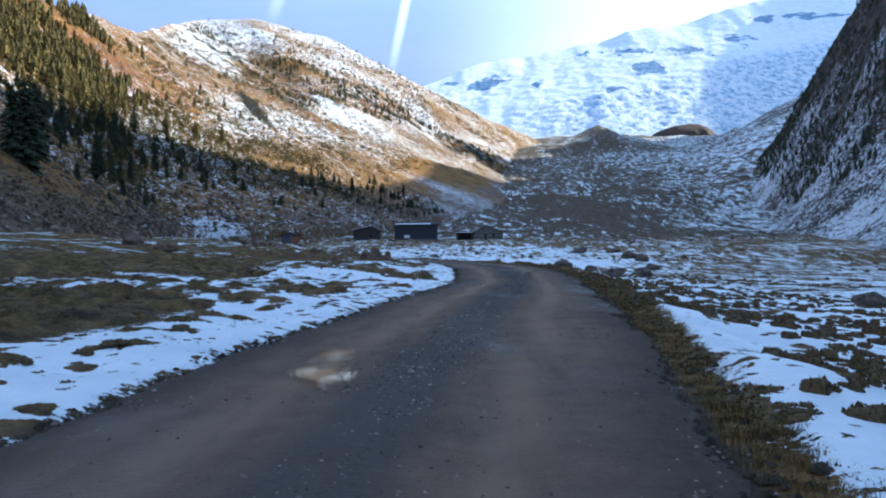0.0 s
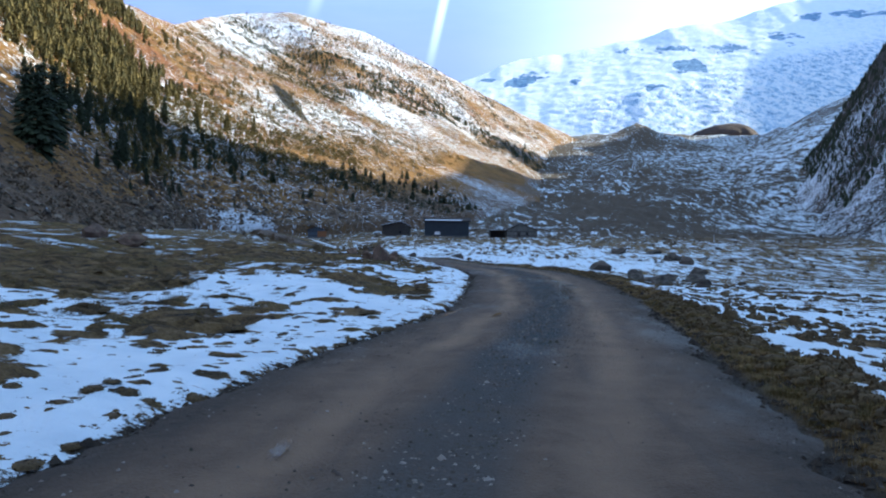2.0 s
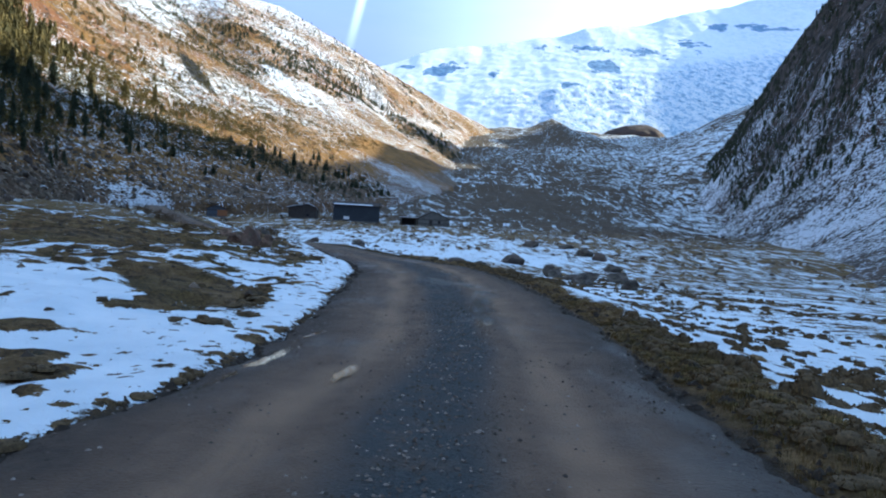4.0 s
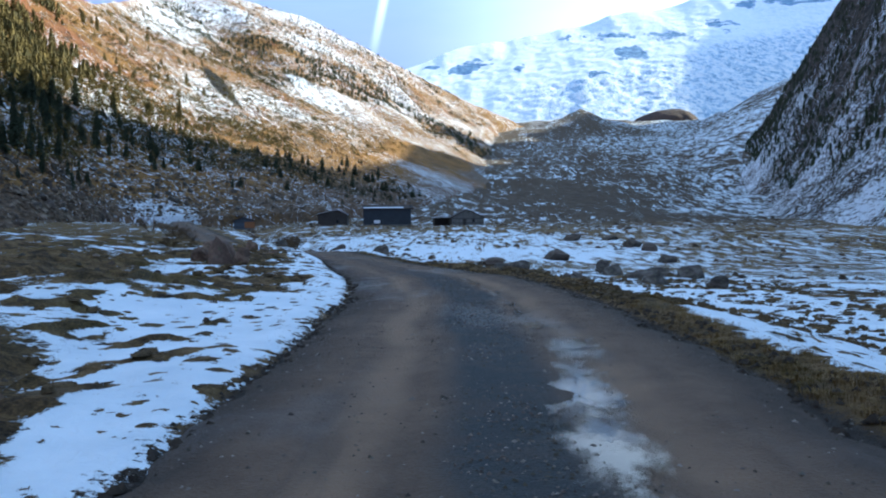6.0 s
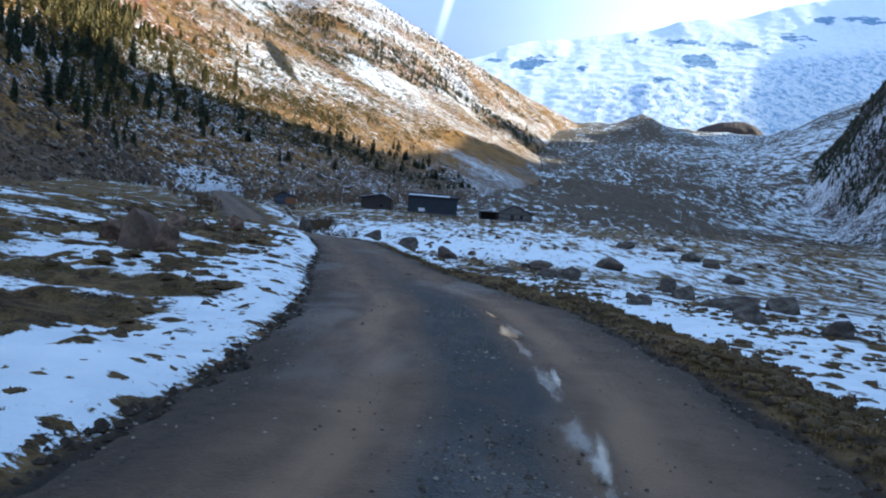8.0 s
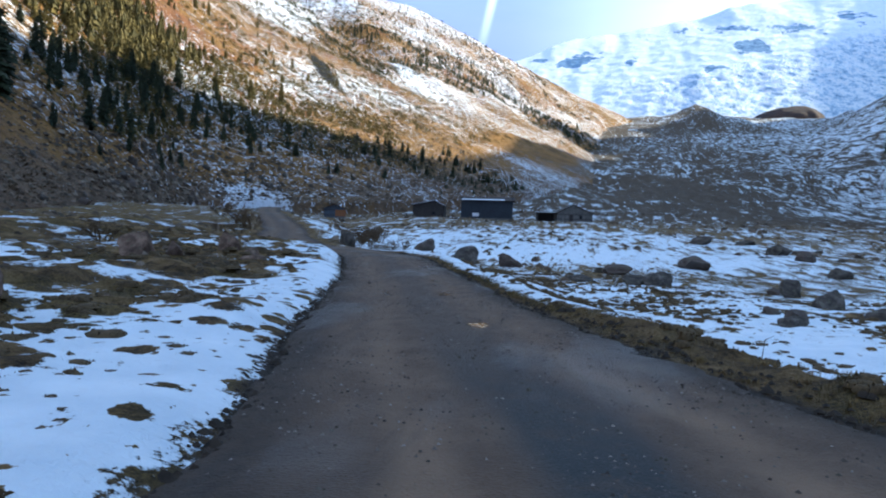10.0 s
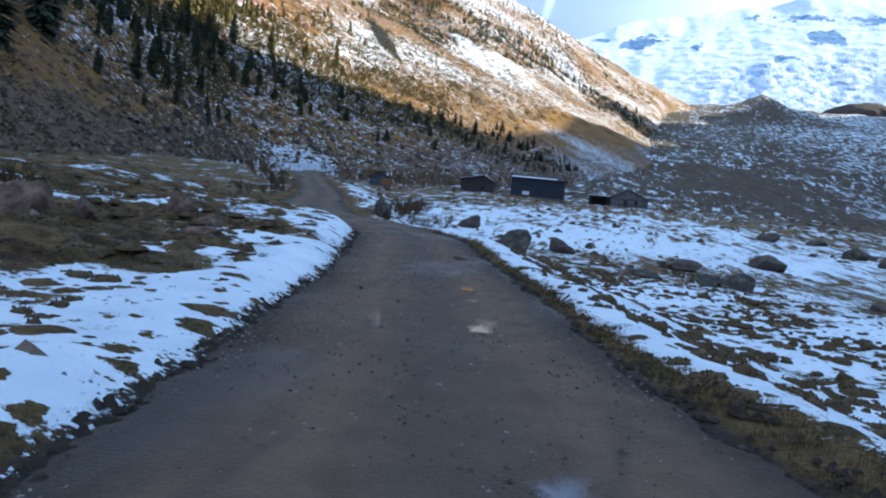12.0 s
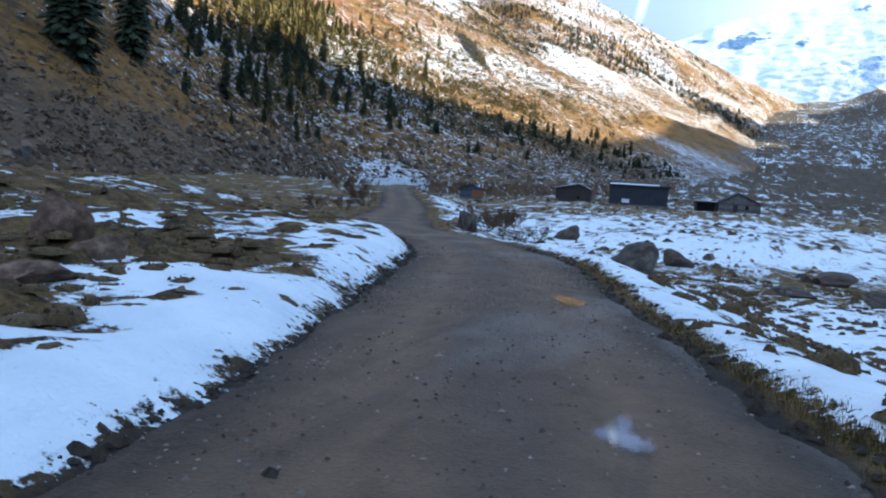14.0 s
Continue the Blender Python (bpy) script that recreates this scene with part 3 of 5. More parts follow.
def ground_z(x, y):
    """Height of the ground sheet."""
    x, y = np.asarray(x, float), np.asarray(y, float)
    cx, w, rz, c = road_at(y)
    off = (np.abs(x - cx) * c - w)
    far = smooth(40, 200, np.hypot(x, y - 30))
    bumps = 0.16 * fbm(x, y, 3.2, 3, 5) + 0.05 * fbm(x, y, 0.8, 2, 9) + far * (1.0 * fbm(x, y, 25, 4, 11)) + smooth(300, 700, y) * (9 * fbm(x, y, 110, 6, 12, 0.55) - 9 * np.abs(fbm(x, y, 70, 4, 14)))
    z = valley(x, y) + bumps * smooth(0.0, np.where(x < cx, 0.7, 1.6), off)
    in_road = (1 - smooth(-0.35, np.where(x < cx, 0.7, 1.1), off)) * (1 - smooth(205, 225, y))
    berm = (0.13 + 0.03 * smooth(36, 42, y) * (1 - smooth(60, 66, y))) * (x > cx) * np.exp(-(((off - 0.8) / 0.55) ** 2)) * (1 - smooth(120, 200, y)) * (0.6 + 0.7 * vnoise(x * 0.6, y * 0.6, 3))
    return z * (1 - in_road) + (rz - 0.06) * in_road + berm + 0.12 * hummock(x, y) + 0.42 * np.clip(fbm(x, y, 5.5, 2, 29) + 0.15, 0, 1) * smooth(1.6, 4.0, (cx - x) * c - w) * (1 - smooth(90, 130, y))


def near_snow(x, y):
    """How readily snow lies by the road, 0 to 1."""
    cx, w, _, c = road_at(y)
    d = (x - cx) * c
    left, right = -d - w, d - w
    soil = 0.05 + 0.10 * smooth(31, 36, y) * (1 - smooth(44, 48.5, y))
    verge = np.interp(y, VERGE_Y, VERGE_W)
    s = smooth(-0.50 + soil, 0.45 + soil, left) * (0.80 - 0.17 * smooth(1.2, 2.6, left) - 0.14 * smooth(4.0, 6.5, left) - 0.24 * smooth(7, 13, left) * (1 - 0.7 * smooth(28, 38, y)))
    s += (0.72 + 0.06 * (1 - smooth(16, 26, y)) + 0.06 * smooth(42, 52, y)) * smooth(verge - 0.45, verge + 0.25, right) * (1 - 0.25 * smooth(7, 14, right))
    s += (0.30 + 0.22 * smooth(48, 54, y)) * fbm(x, y, 3.0, 4, 31, 0.6) * smooth(0.0, 1.2, np.maximum(left, right))
    for cx0, cy0, rx, ry, turn, gain in SNOW_BLOBS:
        s = s + gain * np.minimum(1.0, 1.9 * blob(x, y, cx0, cy0, rx, ry, turn))
    s = s * smooth(-0.45, 0.1, np.maximum(left, right))
    far = 0.355 + 0.16 * fbm(x, y, 22, 3, 33) + 0.10 * fbm(x, y, 6, 3, 34)
    far = far + 0.20 * (1 - smooth(120, 165, y)) * smooth(0, 3, right)
    field = 0.28 * np.minimum(1, 2.2 * blob(x, y, 0, 165, 42, 55, 0))
    blend = smooth(75, 105, y)
    s = s * (1 - blend) + (far + field - 0.04 * smooth(280, 400, y)) * smooth(0.2, 1.2, np.maximum(left, right)) * blend
    stream = np.minimum(1, 2 * blob(x, y, 95, 300, 75, 85, -35)) + np.minimum(1, 2 * blob(x, y, 38, 560, 70, 210, 12))
    east_cone = np.minimum(1, 2 * blob(x, y, 210, 480, 110, 210, -20))
    high = 0.18 * smooth(560, 800, y) * smooth(90, 300, x) - 0.06 * smooth(330, 500, y) * (1 - smooth(60, 200, x))
    moraine = np.minimum(1, 2 * blob(x, y, 250, 1430, 170, 260, 0)) + np.minimum(1, 2 * blob(x, y, 520, 1950, 230, 260, 0))
    return s + smooth(240, 360, y) * (0.48 * fbm(x, y * 0.45, 80, 4, 36, 0.6) - 0.10) - 0.13 * stream + 0.22 * east_cone + high - 0.15 * moraine


# middle x, middle y, half width, half length, turn, more or less snow
SNOW_BLOBS = [
    (-7.2, 12.5, 2.6, 6.0, 10, -0.45), (-4.3, 19.6, 1.1, 1.5, 20, -0.6), (-9.0, 25.5, 2.6, 3.0, 0, -0.4), (-3.2, 29.6, 1.5, 4.6, 22, -0.85), (-9.5, 42.0, 4.0, 5.0, 0, -0.40),
    (-5.2, 25.8, 4.2, 4.2, 0, 0.34), (-4.7, 40.0, 1.4, 3.6, -31, -0.6), (-2.6, 38.6, 1.6, 3.0, 0, 0.14), (-4.6, 43.9, 2.2, 1.3, 0, -0.65),
    (-3.8, 48.0, 2.0, 3.4, 8, 0.10), (-9.8, 63.0, 3.4, 2.0, 20, -0.45), (-7.3, 62.5, 1.2, 1.2, 15, -0.45), (-6.3, 58.6, 0.7, 0.35, 30, -0.5), (-7.0, 59.3, 1.0, 0.7, 0, -0.45), (-6.2, 56.2, 0.8, 1.1, 15, -0.42), (-7.6, 55.2, 1.3, 1.6, 12, -0.42), (-9.4, 58.3, 2.0, 1.2, 0, -0.42), (-8.8, 52.6, 2.0, 2.2, 0, -0.34),
    (-11.0, 60.0, 3.5, 3.0, 0, -0.45), (-14.0, 78.0, 5.0, 6.0, 25, -0.6), (-14.0, 30.0, 6.0, 10.0, 0, -0.30),
    (6.5, 13.0, 2.2, 9.0, -6, 0.18), (3.4, 64.0, 1.3, 2.5, 50, -0.5),
    (1.6, 61.5, 1.2, 5.5, 14, 0.22), (-2.6, 70.0, 1.0, 5.0, 18, 0.22), (8.5, 64.0, 6.0, 10.0, 0, 0.16),
]


def lines(low, dense_low, dense_high, high, step, growth):
    mid = list(np.arange(dense_low, dense_high + step * 0.5, step))
    up, down, s = [mid[-1]], [mid[0]], step
    while up[-1] < high:
        s *= growth
        up.append(up[-1] + s)
    s = step
    while down[-1] > low:
        s *= growth
        down.append(down[-1] - s)
    return np.array(down[:0:-1] + mid + up[1:])


gx = lines(-430, -10, 9, 560, 0.125, 1.06)
gy = lines(-160, -1, 76, 2500, 0.17, 1.03)
GX, GY = np.meshgrid(gx, gy)
GZ = ground_z(GX, GY)
g_snow = near_snow(GX, GY) + 0.08 * (1 - smooth(75, 105, GY)) - 0.9 * hummock(GX, GY)
g_cx, g_w, _, g_c = road_at(GY)
g_off = np.abs(GX - g_cx) * g_c - g_w
g_bare = 0.9 * (1 - smooth(-0.3, np.where(GX < g_cx, 0.45, 0.55), g_off)) * (1 - smooth(205, 225, GY))
g_side = (GX - g_cx) * g_c
g_clumps = np.where(g_side < 0, 0.50 + 0.24 * np.exp(-((g_off / 0.55) ** 2)) + 0.25 * smooth(1.5, 3.5, g_off), 0.45) + 0.5 * fbm(GX, GY, 4.5, 3, 35)
g_clumps += np.where(g_side < 0, 0.14 * smooth(6, 10, GY) * (1 - smooth(30, 36, GY)) * np.exp(-(((g_off - 0.4) / 0.6) ** 2)) + 0.20 * smooth(44, 50, GY) * smooth(1.0, 2.4, g_off), 0.22 * smooth(44, 50, GY) * np.exp(-((g_off / 1.6) ** 2)))
g_clumps = g_clumps * (1 - 0.30 * np.minimum(1, 2 * blob(GX, GY, -6.5, 26, 6.5, 5.5, 0))) * (1 - smooth(120, 180, GY))
g_stony = np.clip(0.15 + 0.85 * smooth(70, 130, GY) + 0.6 * smooth(8, 20, -GX - 3), 0, 1)
GZ = GZ + 0.05 * smooth(0.42, 0.7, g_snow) * (1 - smooth(90, 130, GY))
ground = sheet("ground", GX, GY, GZ, M_GROUND, snow=g_snow, bare=g_bare, stony=g_stony, coarse=smooth(58, 100, GY) * (0.6 + 0.4 * smooth(100, 180, GY)), clumps=g_clumps, distant=smooth(215, 330, GY))
tagged(ground, "rough brown alpine turf with patches of old snow", "ground", kind="structure")

# the gravel road
ry = np.concatenate([np.arange(-12, 84, 0.16), np.arange(84, 226, 0.8)])
rl = np.linspace(-1.12, 1.12, 57)
RY0, RL = np.meshgrid(ry, rl, indexing="ij")
r_cx, r_w, r_z, r_c = road_at(RY0)
slope_x = np.gradient(FINE_X, FINE_Y)
r_s = np.interp(RY0, FINE_Y, slope_x)
ragged = 1 + (0.06 * fbm(RY0, RL * 0 + 3, 2.5, 3, 41) + 0.10 * fbm(RY0, 9 * np.sign(RL), 0.55, 2, 45)) * np.abs(RL) ** 3
RX = r_cx + RL * r_w * r_c * ragged
RYY = RY0 - RL * r_w * r_c * r_s * ragged
rut = -0.030 * np.exp(-(((np.abs(RL + 0.05 * fbm(RY0, RL * 0, 9, 2, 42)) - 0.43) / 0.13) ** 2))
RZ = r_z + 0.035 * (1 - RL**2) + rut + 0.016 * fbm(RX, RYY, 1.3, 3, 43) + 0.006 * fbm(RX, RYY, 0.3, 2, 44) - 0.075 * smooth(0.90, 1.12, np.abs(RL))
road = sheet("road", RX, RYY, RZ, M_ROAD, lat=RL, strip=(1 - 0.72 * smooth(45, 52, RYY)) * (0.7 + 0.3 * smooth(12, 20, RYY)))
tagged(road, "damp grey-brown gravel track with worn wheel ruts", "road", kind="structure")


# ---- mountainsides ----
def rails(points, count):
    """A smooth line through the given points, at even shares of its length."""
    p = np.array(points, float)
    d = np.concatenate([[0], np.cumsum(np.linalg.norm(np.diff(p, axis=0), axis=1) ** 0.5)])
    t = np.linspace(0, d[-1], count)
    out = np.stack([np.interp(t, d, p[:, k]) for k in range(3)], -1)
    for k in range(3):
        pad = np.pad(out[:, k], 4, "edge")
        out[:, k] = np.convolve(pad, np.hanning(11)[1:-1] / np.hanning(11)[1:-1].sum(), "valid")
    return out


class Slope:
    """A mountainside between a foot line and a crest line, with a hollow profile and broken ground."""

    def __init__(self, foot, crest, columns, rows, hollow, rough, seed):
        self.foot, self.crest = rails(foot, columns), rails(crest, columns)
        self.v = np.linspace(-0.05, 1, rows)
        v = self.v[:, None, None]
        self.P = self.foot[None] * (1 - v) + self.crest[None] * v
        rise = self.crest[None, :, 2:] - self.foot[None, :, 2:]
        self.P[..., 2:] = self.foot[None, :, 2:] + rise * (np.sign(v) * np.abs(v) ** hollow) - 6 * (v < 0)
        x, y = self.P[..., 0], self.P[..., 1]
        fade = np.sin(np.pi * np.clip(self.v, 0.001, 0.985))[:, None] ** 0.6
        size = np.clip(np.hypot(x, y) / 400, 0.35, 3)
        gullies = fbm(np.linspace(0, columns / 14, columns)[None] + 0 * x, np.linspace(0, 1.6, rows)[:, None] + 0 * x, 1.0, 5, seed)
        self.P[..., 2] += fade * rough * size * (gullies + 0.45 * fbm(x, y, 30, 5, seed + 3))
        self.P[..., 2] += (1 - fade) * rough * 0.25 * size * fbm(x, y, 40, 5, seed + 5) * smooth(0.5, 1, self.v)[:, None]

    def at(self, u, v):
        rows, cols = self.P.shape[:2]
        i, j = np.clip((v + 0.05) / 1.05 * (rows - 1), 0, rows - 1.001), np.clip(u * (cols - 1), 0, cols - 1.001)
        a, b = int(i), int(j)
        s, t = i - a, j - b
        P = self.P
        return (P[a, b] * (1 - s) + P[a + 1, b] * s) * (1 - t) + (P[a, b + 1] * (1 - s) + P[a + 1, b + 1] * s) * t


WEST = Slope(
    [(-46, -160, 1.5), (-44, -40, 1.8), (-44, 40, 2.2), (-47, 75, 2.2), (-56, 110, 1.5), (-72, 160, 2.2), (-88, 212, 5), (-60, 270, 7), (-30, 330, 11), (-3, 420, 18), (18, 520, 28), (55, 850, 70), (150, 1550, 170)],
    [(-230, -260, 130), (-240, -60, 140), (-250, 90, 150), (-235, 200, 140), (-215, 290, 125), (-205, 345, 119), (-228, 430, 140), (-240, 520, 156), (-329, 800, 248), (-357, 950, 298), (-301, 1000, 316), (-212, 1100, 311), (-133, 1150, 279), (20, 1350, 231), (190, 1560, 196)],
    300, 170, 1.12, 6.0, 61)
u_w = np.linspace(0, 1, WEST.P.shape[1])[None] + 0 * WEST.P[..., 0]
v_w = WEST.v[:, None] + 0 * u_w
wx, wy, wz = WEST.P[..., 0], WEST.P[..., 1], WEST.P[..., 2]
w_snow = 0.33 + 0.045 * smooth(0.2, 0.45, v_w) + 0.12 * fbm(wx, wy, 60, 4, 71) + 0.16 * smooth(170, 290, wz)
w_snow -= 0.035 * (1 - smooth(-0.03, 0.05, v_w - np.interp(u_w, [0.268, 0.324, 0.361, 0.391, 0.445, 0.508, 0.548], [0.36, 0.46, 0.41, 0.31, 0.22, 0.105, 0.10]))) * (1 - smooth(0.55, 0.6, u_w))
w_snow = w_snow * smooth(0.0, 0.04, v_w) + 0.32 * (1 - smooth(0.0, 0.04, v_w))
w_snow += 0.34 * np.minimum(1, 2.0 * blob(wx, wy, -282, 775, 50, 100, 10)) + 0.55 * np.minimum(1, 2.0 * blob(wx, wy, -135, 698, 13, 62, 30))
gully = np.minimum(1, 2 * blob(wx, wy, -149, 494, 7, 58, 28))
w_snow += 0.26 * np.minimum(1, 2 * blob(wx, wy, -243, 655, 38, 85, 8)) - 0.4 * gully
w_stony = 0.24 - 0.22 * smooth(0.3, 0.6, v_w) + 0.3 * fbm(wx, wy, 80, 3, 72)
w_rust = 0.15 + 0.85 * smooth(0.15, 0.45, v_w) + 0.9 * np.minimum(1, 1.6 * blob(wx, wy, -172, 342, 26, 50, 20))
brown = np.minimum(1, 1.8 * blob(wx, wy, -22, 625, 28, 100, -22))
w_snow = w_snow - 0.40 * brown + 0.28 * np.minimum(1, 2 * blob(wx, wy, -82, 234, 12, 14, 0)) + 0.01 + 0.07 * smooth(0.10, 0.2, v_w) * (1 - smooth(0.35, 0.5, v_w)) - 0.16 * (1 - smooth(100, 190, wy)) * (1 - smooth(0.15, 0.4, v_w))
w_stony = w_stony + 0.4 * (1 - smooth(0.03, 0.12, v_w)) - 0.6 * brown
w_scrub = (0.32 + 0.7 * smooth(0.10, 0.3, v_w)) * (1 - 0.3 * smooth(0.7, 1.0, v_w)) + 2 * gully
w_scrub = w_scrub * (1 - 0.85 * brown)
hillside_west = sheet("hillside_west", wx, wy, wz, M_WEST, snow=w_snow, stony=w_stony, rust=w_rust, scrub=w_scrub)
tagged(hillside_west, "steep mountainside of dry grass, rocks and scattered snow", "mountainside", kind="structure")

EAST = Slope(
    [(70, -160, -6), (62, -40, -6), (58, 60, -5), (62, 120, -5), (88, 200, -4), (128, 330, 0), (173, 460, 10), (222, 620, 40), (258, 715, 62)],
    [(330, -300, 235), (330, -100, 235), (325, 60, 240), (310, 180, 246), (285, 280, 246), (255, 362, 246), (247, 420, 190), (248, 480, 158), (258, 560, 134), (266, 640, 107), (270, 722, 72)],
    260, 150, 1.75, 9.0, 81)
ex, ey, ez = EAST.P[..., 0], EAST.P[..., 1], EAST.P[..., 2]
v_e = EAST.v[:, None] + 0 * ex
e_snow = 0.545 - 0.12 * smooth(0.28, 0.65, v_e) - 0.24 * smooth(0.68, 0.95, v_e) + 0.34 * fbm(ex, ey * 0.7 + ez * 0.8, 48, 5, 91, 0.6)
e_stony = 0.50 + 0.5 * fbm(ex, ey * 0.8, 45, 4, 92)
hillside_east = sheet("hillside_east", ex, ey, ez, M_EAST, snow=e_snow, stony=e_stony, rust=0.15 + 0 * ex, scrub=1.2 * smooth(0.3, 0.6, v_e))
tagged(hillside_east, "shaded steep mountainside with rocks and thin snow", "mountainside", kind="structure")

# snow mountain and glacier at the head of the valley
OUTCROPS = [(690, 2990, 85, 150), (745, 3040, 60, 110), (258, 2986, 55, 90), (96, 3075, 60, 120), (40, 3020, 60, 70), (901, 3219, 75, 130), (960, 3140, 55, 60), (1135, 3230, 60, 160), (1360, 3500, 80, 90), (1500, 3430, 70, 80), (1600, 3350, 80, 60), (-110, 3044, 70, 60), (714, 3279, 150, 35), (536, 3321, 70, 30), (560, 2760, 60, 60)]
ICE = Slope(
    [(-1500, 2300, 100), (-700, 2250, 120), (0, 2200, 200), (400, 2150, 250), (900, 2100, 250), (1500, 2000, 220), (2600, 1800, 150)],
    [(-1700, 2700, 500), (-700, 2900, 560), (-300, 3000, 632), (50, 3300, 797), (560, 3500, 948), (1150, 3700, 1118), (1435, 3800, 1214), (1690, 3800, 1295), (2100, 3800, 1428), (3000, 3300, 1500)],
    420, 260, 1.05, 3.5, 101)
ix, iy, iz = ICE.P[..., 0], ICE.P[..., 1], ICE.P[..., 2]
v_i = ICE.v[:, None] + 0 * ix
ICE.P[..., 2] += 26 * fbm(ix, 0 * ix, 260, 4, 104) * smooth(0.7, 1.0, v_i)
iz = ICE.P[..., 2]
i_broken = np.clip(1.15 - smooth(0.38 + 0.12 * smooth(300, 1500, ix), 0.52 + 0.12 * smooth(300, 1500, ix), v_i) + 0.3 * fbm(ix, iy, 300, 4, 103), 0, 1) * smooth(0, 500, ix)
i_bare = -0.22 + 0.14 * fbm(ix, iy, 420, 4, 102)
jx, jy = ix + 75 * fbm(ix, iz, 95, 4, 106, 0.6), iy + 110 * fbm(ix + 500, iz, 80, 4, 107, 0.6)
for ox, oy, rx, ry in OUTCROPS:
    i_bare = i_bare + 0.88 * np.minimum(1, 1.6 * blob(jx, jy, ox, oy, rx * 1.15, ry * 1.15))
ICE.P[..., 2] += i_broken * 6 * fbm(ix, iz * 1.5, 60, 4, 105, 0.7)
iz = ICE.P[..., 2]
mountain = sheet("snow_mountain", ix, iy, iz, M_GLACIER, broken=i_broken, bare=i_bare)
tagged(mountain, "distant snow mountain with a broken glacier", "mountain", kind="structure")

# rounded rocky knoll before the glacier
ku, kv = np.meshgrid(np.linspace(0, 2 * np.pi, 80), np.linspace(0, 1, 30))
kr = 1 + 0.10 * fbm(np.cos(ku) * 3, np.sin(ku) * 3 + kv, 1.0, 4, 111)
kx, ky = 548 + 98 * kv * kr * np.cos(ku), 2000 + 160 * kv * kr * np.sin(ku)
kz = 246 + (66 + 9 * np.cos(ku) * kv) * np.sqrt(np.clip(1 - kv**2.2, 0, 1)) + 4 * fbm(kx, ky, 40, 4, 112)
knoll = sheet("rocky_knoll", kx, ky, kz, make_hill("rust_brown_moraine", (0.075, 0.045, 0.032), (0.030, 0.022, 0.018), (0.085, 0.062, 0.05), 0.05), snow=0 * kx - 0.6, stony=0 * kx + 0.5, rust=0 * kx + 0.15, scrub=0 * kx)
tagged(knoll, "bare rust-brown moraine knoll before the glacier", "hill", kind="structure")

# added high ridge east of the valley, out of view, whose shade fills it
SHADE_RIDGE = [(275, 385, 262), (303, 435, 276), (345, 500, 314), (385, 560, 346), (425, 621, 362), (455, 668, 350), (477, 702, 338), (523, 774, 360), (653, 974, 451), (1066, 1611, 700), (1500, 2277, 862)]
for name, shift, drop in (("ridge_east_near", -40, 120), ("ridge_east_far", 260, 300)):
    side = Slope([(x + shift, y + 40, max(z - drop, 30)) for x, y, z in SHADE_RIDGE], SHADE_RIDGE, 90, 40, 1.0, 6.0, 121)
    side.P[..., 2] += 70 * fbm(side.P[..., 1], 0 * side.P[..., 1], 210, 4, 123) * smooth(820, 1150, side.P[..., 1]) * np.clip(side.v, 0, 1)[:, None]
    sx, sy, sz = side.P[..., 0], side.P[..., 1], side.P[..., 2]
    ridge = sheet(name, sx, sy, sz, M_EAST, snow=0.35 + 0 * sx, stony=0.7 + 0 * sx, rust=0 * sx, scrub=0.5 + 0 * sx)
    tagged(ridge, "unseen high rocky ridge with thin snow, added to shade the valley", "mountainside", kind="structure")


# ---- huts ----
def gable_bm(x0, x1, y0, y1, z0, z_eave, peak_x, z_peak):
    """A wall with a pointed top, running across x, as a solid slab."""
    bm = bmesh.new()
    outline = [(x0, z0), (x1, z0), (x1, z_eave), (peak_x, z_peak), (x0, z_eave)]
    front = [bm.verts.new((x, y0, z)) for x, z in outline]
    back = [bm.verts.new((x, y1, z)) for x, z in outline]
    bm.faces.new(front)
    bm.faces.new(back[::-1])
    for k in range(5):
        bm.faces.new((front[k], back[k], back[(k + 1) % 5], front[(k + 1) % 5]))
    bmesh.ops.recalc_face_normals(bm, faces=bm.faces)
    return bm


def roof_plane(x0, z0, x1, z1, y0, y1, thick):
    """One sloping roof slab between two heights."""
    bm = bmesh.new()
    ring = [(x0, z0), (x1, z1), (x1, z1 + thick), (x0, z0 + thick)]
    a = [bm.verts.new((x, y0, z)) for x, z in ring]
    b = [bm.verts.new((x, y1, z)) for x, z in ring]
    bm.faces.new(a)
    bm.faces.new(b[::-1])
    for k in range(4):
        bm.faces.new((a[k], b[k], b[(k + 1) % 4], a[(k + 1) % 4]))
    bmesh.ops.recalc_face_normals(bm, faces=bm.faces)
    return bm


def boards(parent, x0, x1, y, z0, top, wood, step=0.62):
    """Upright boards with gaps along a front wall; top gives the height at x."""
    x, k = x0, 0
    while x < x1 - 0.1:
        w = step * (0.9 + 0.2 * random.random())
        z1 = min(top(x), top(min(x + w, x1))) - 0.05 - 0.1 * random.random()
        part("board", box(x, min(x + w - 0.04, x1), y - 0.05 - 0.02 * random.random(), y + 0.02, z0, z1), wood, parent)
        x += w


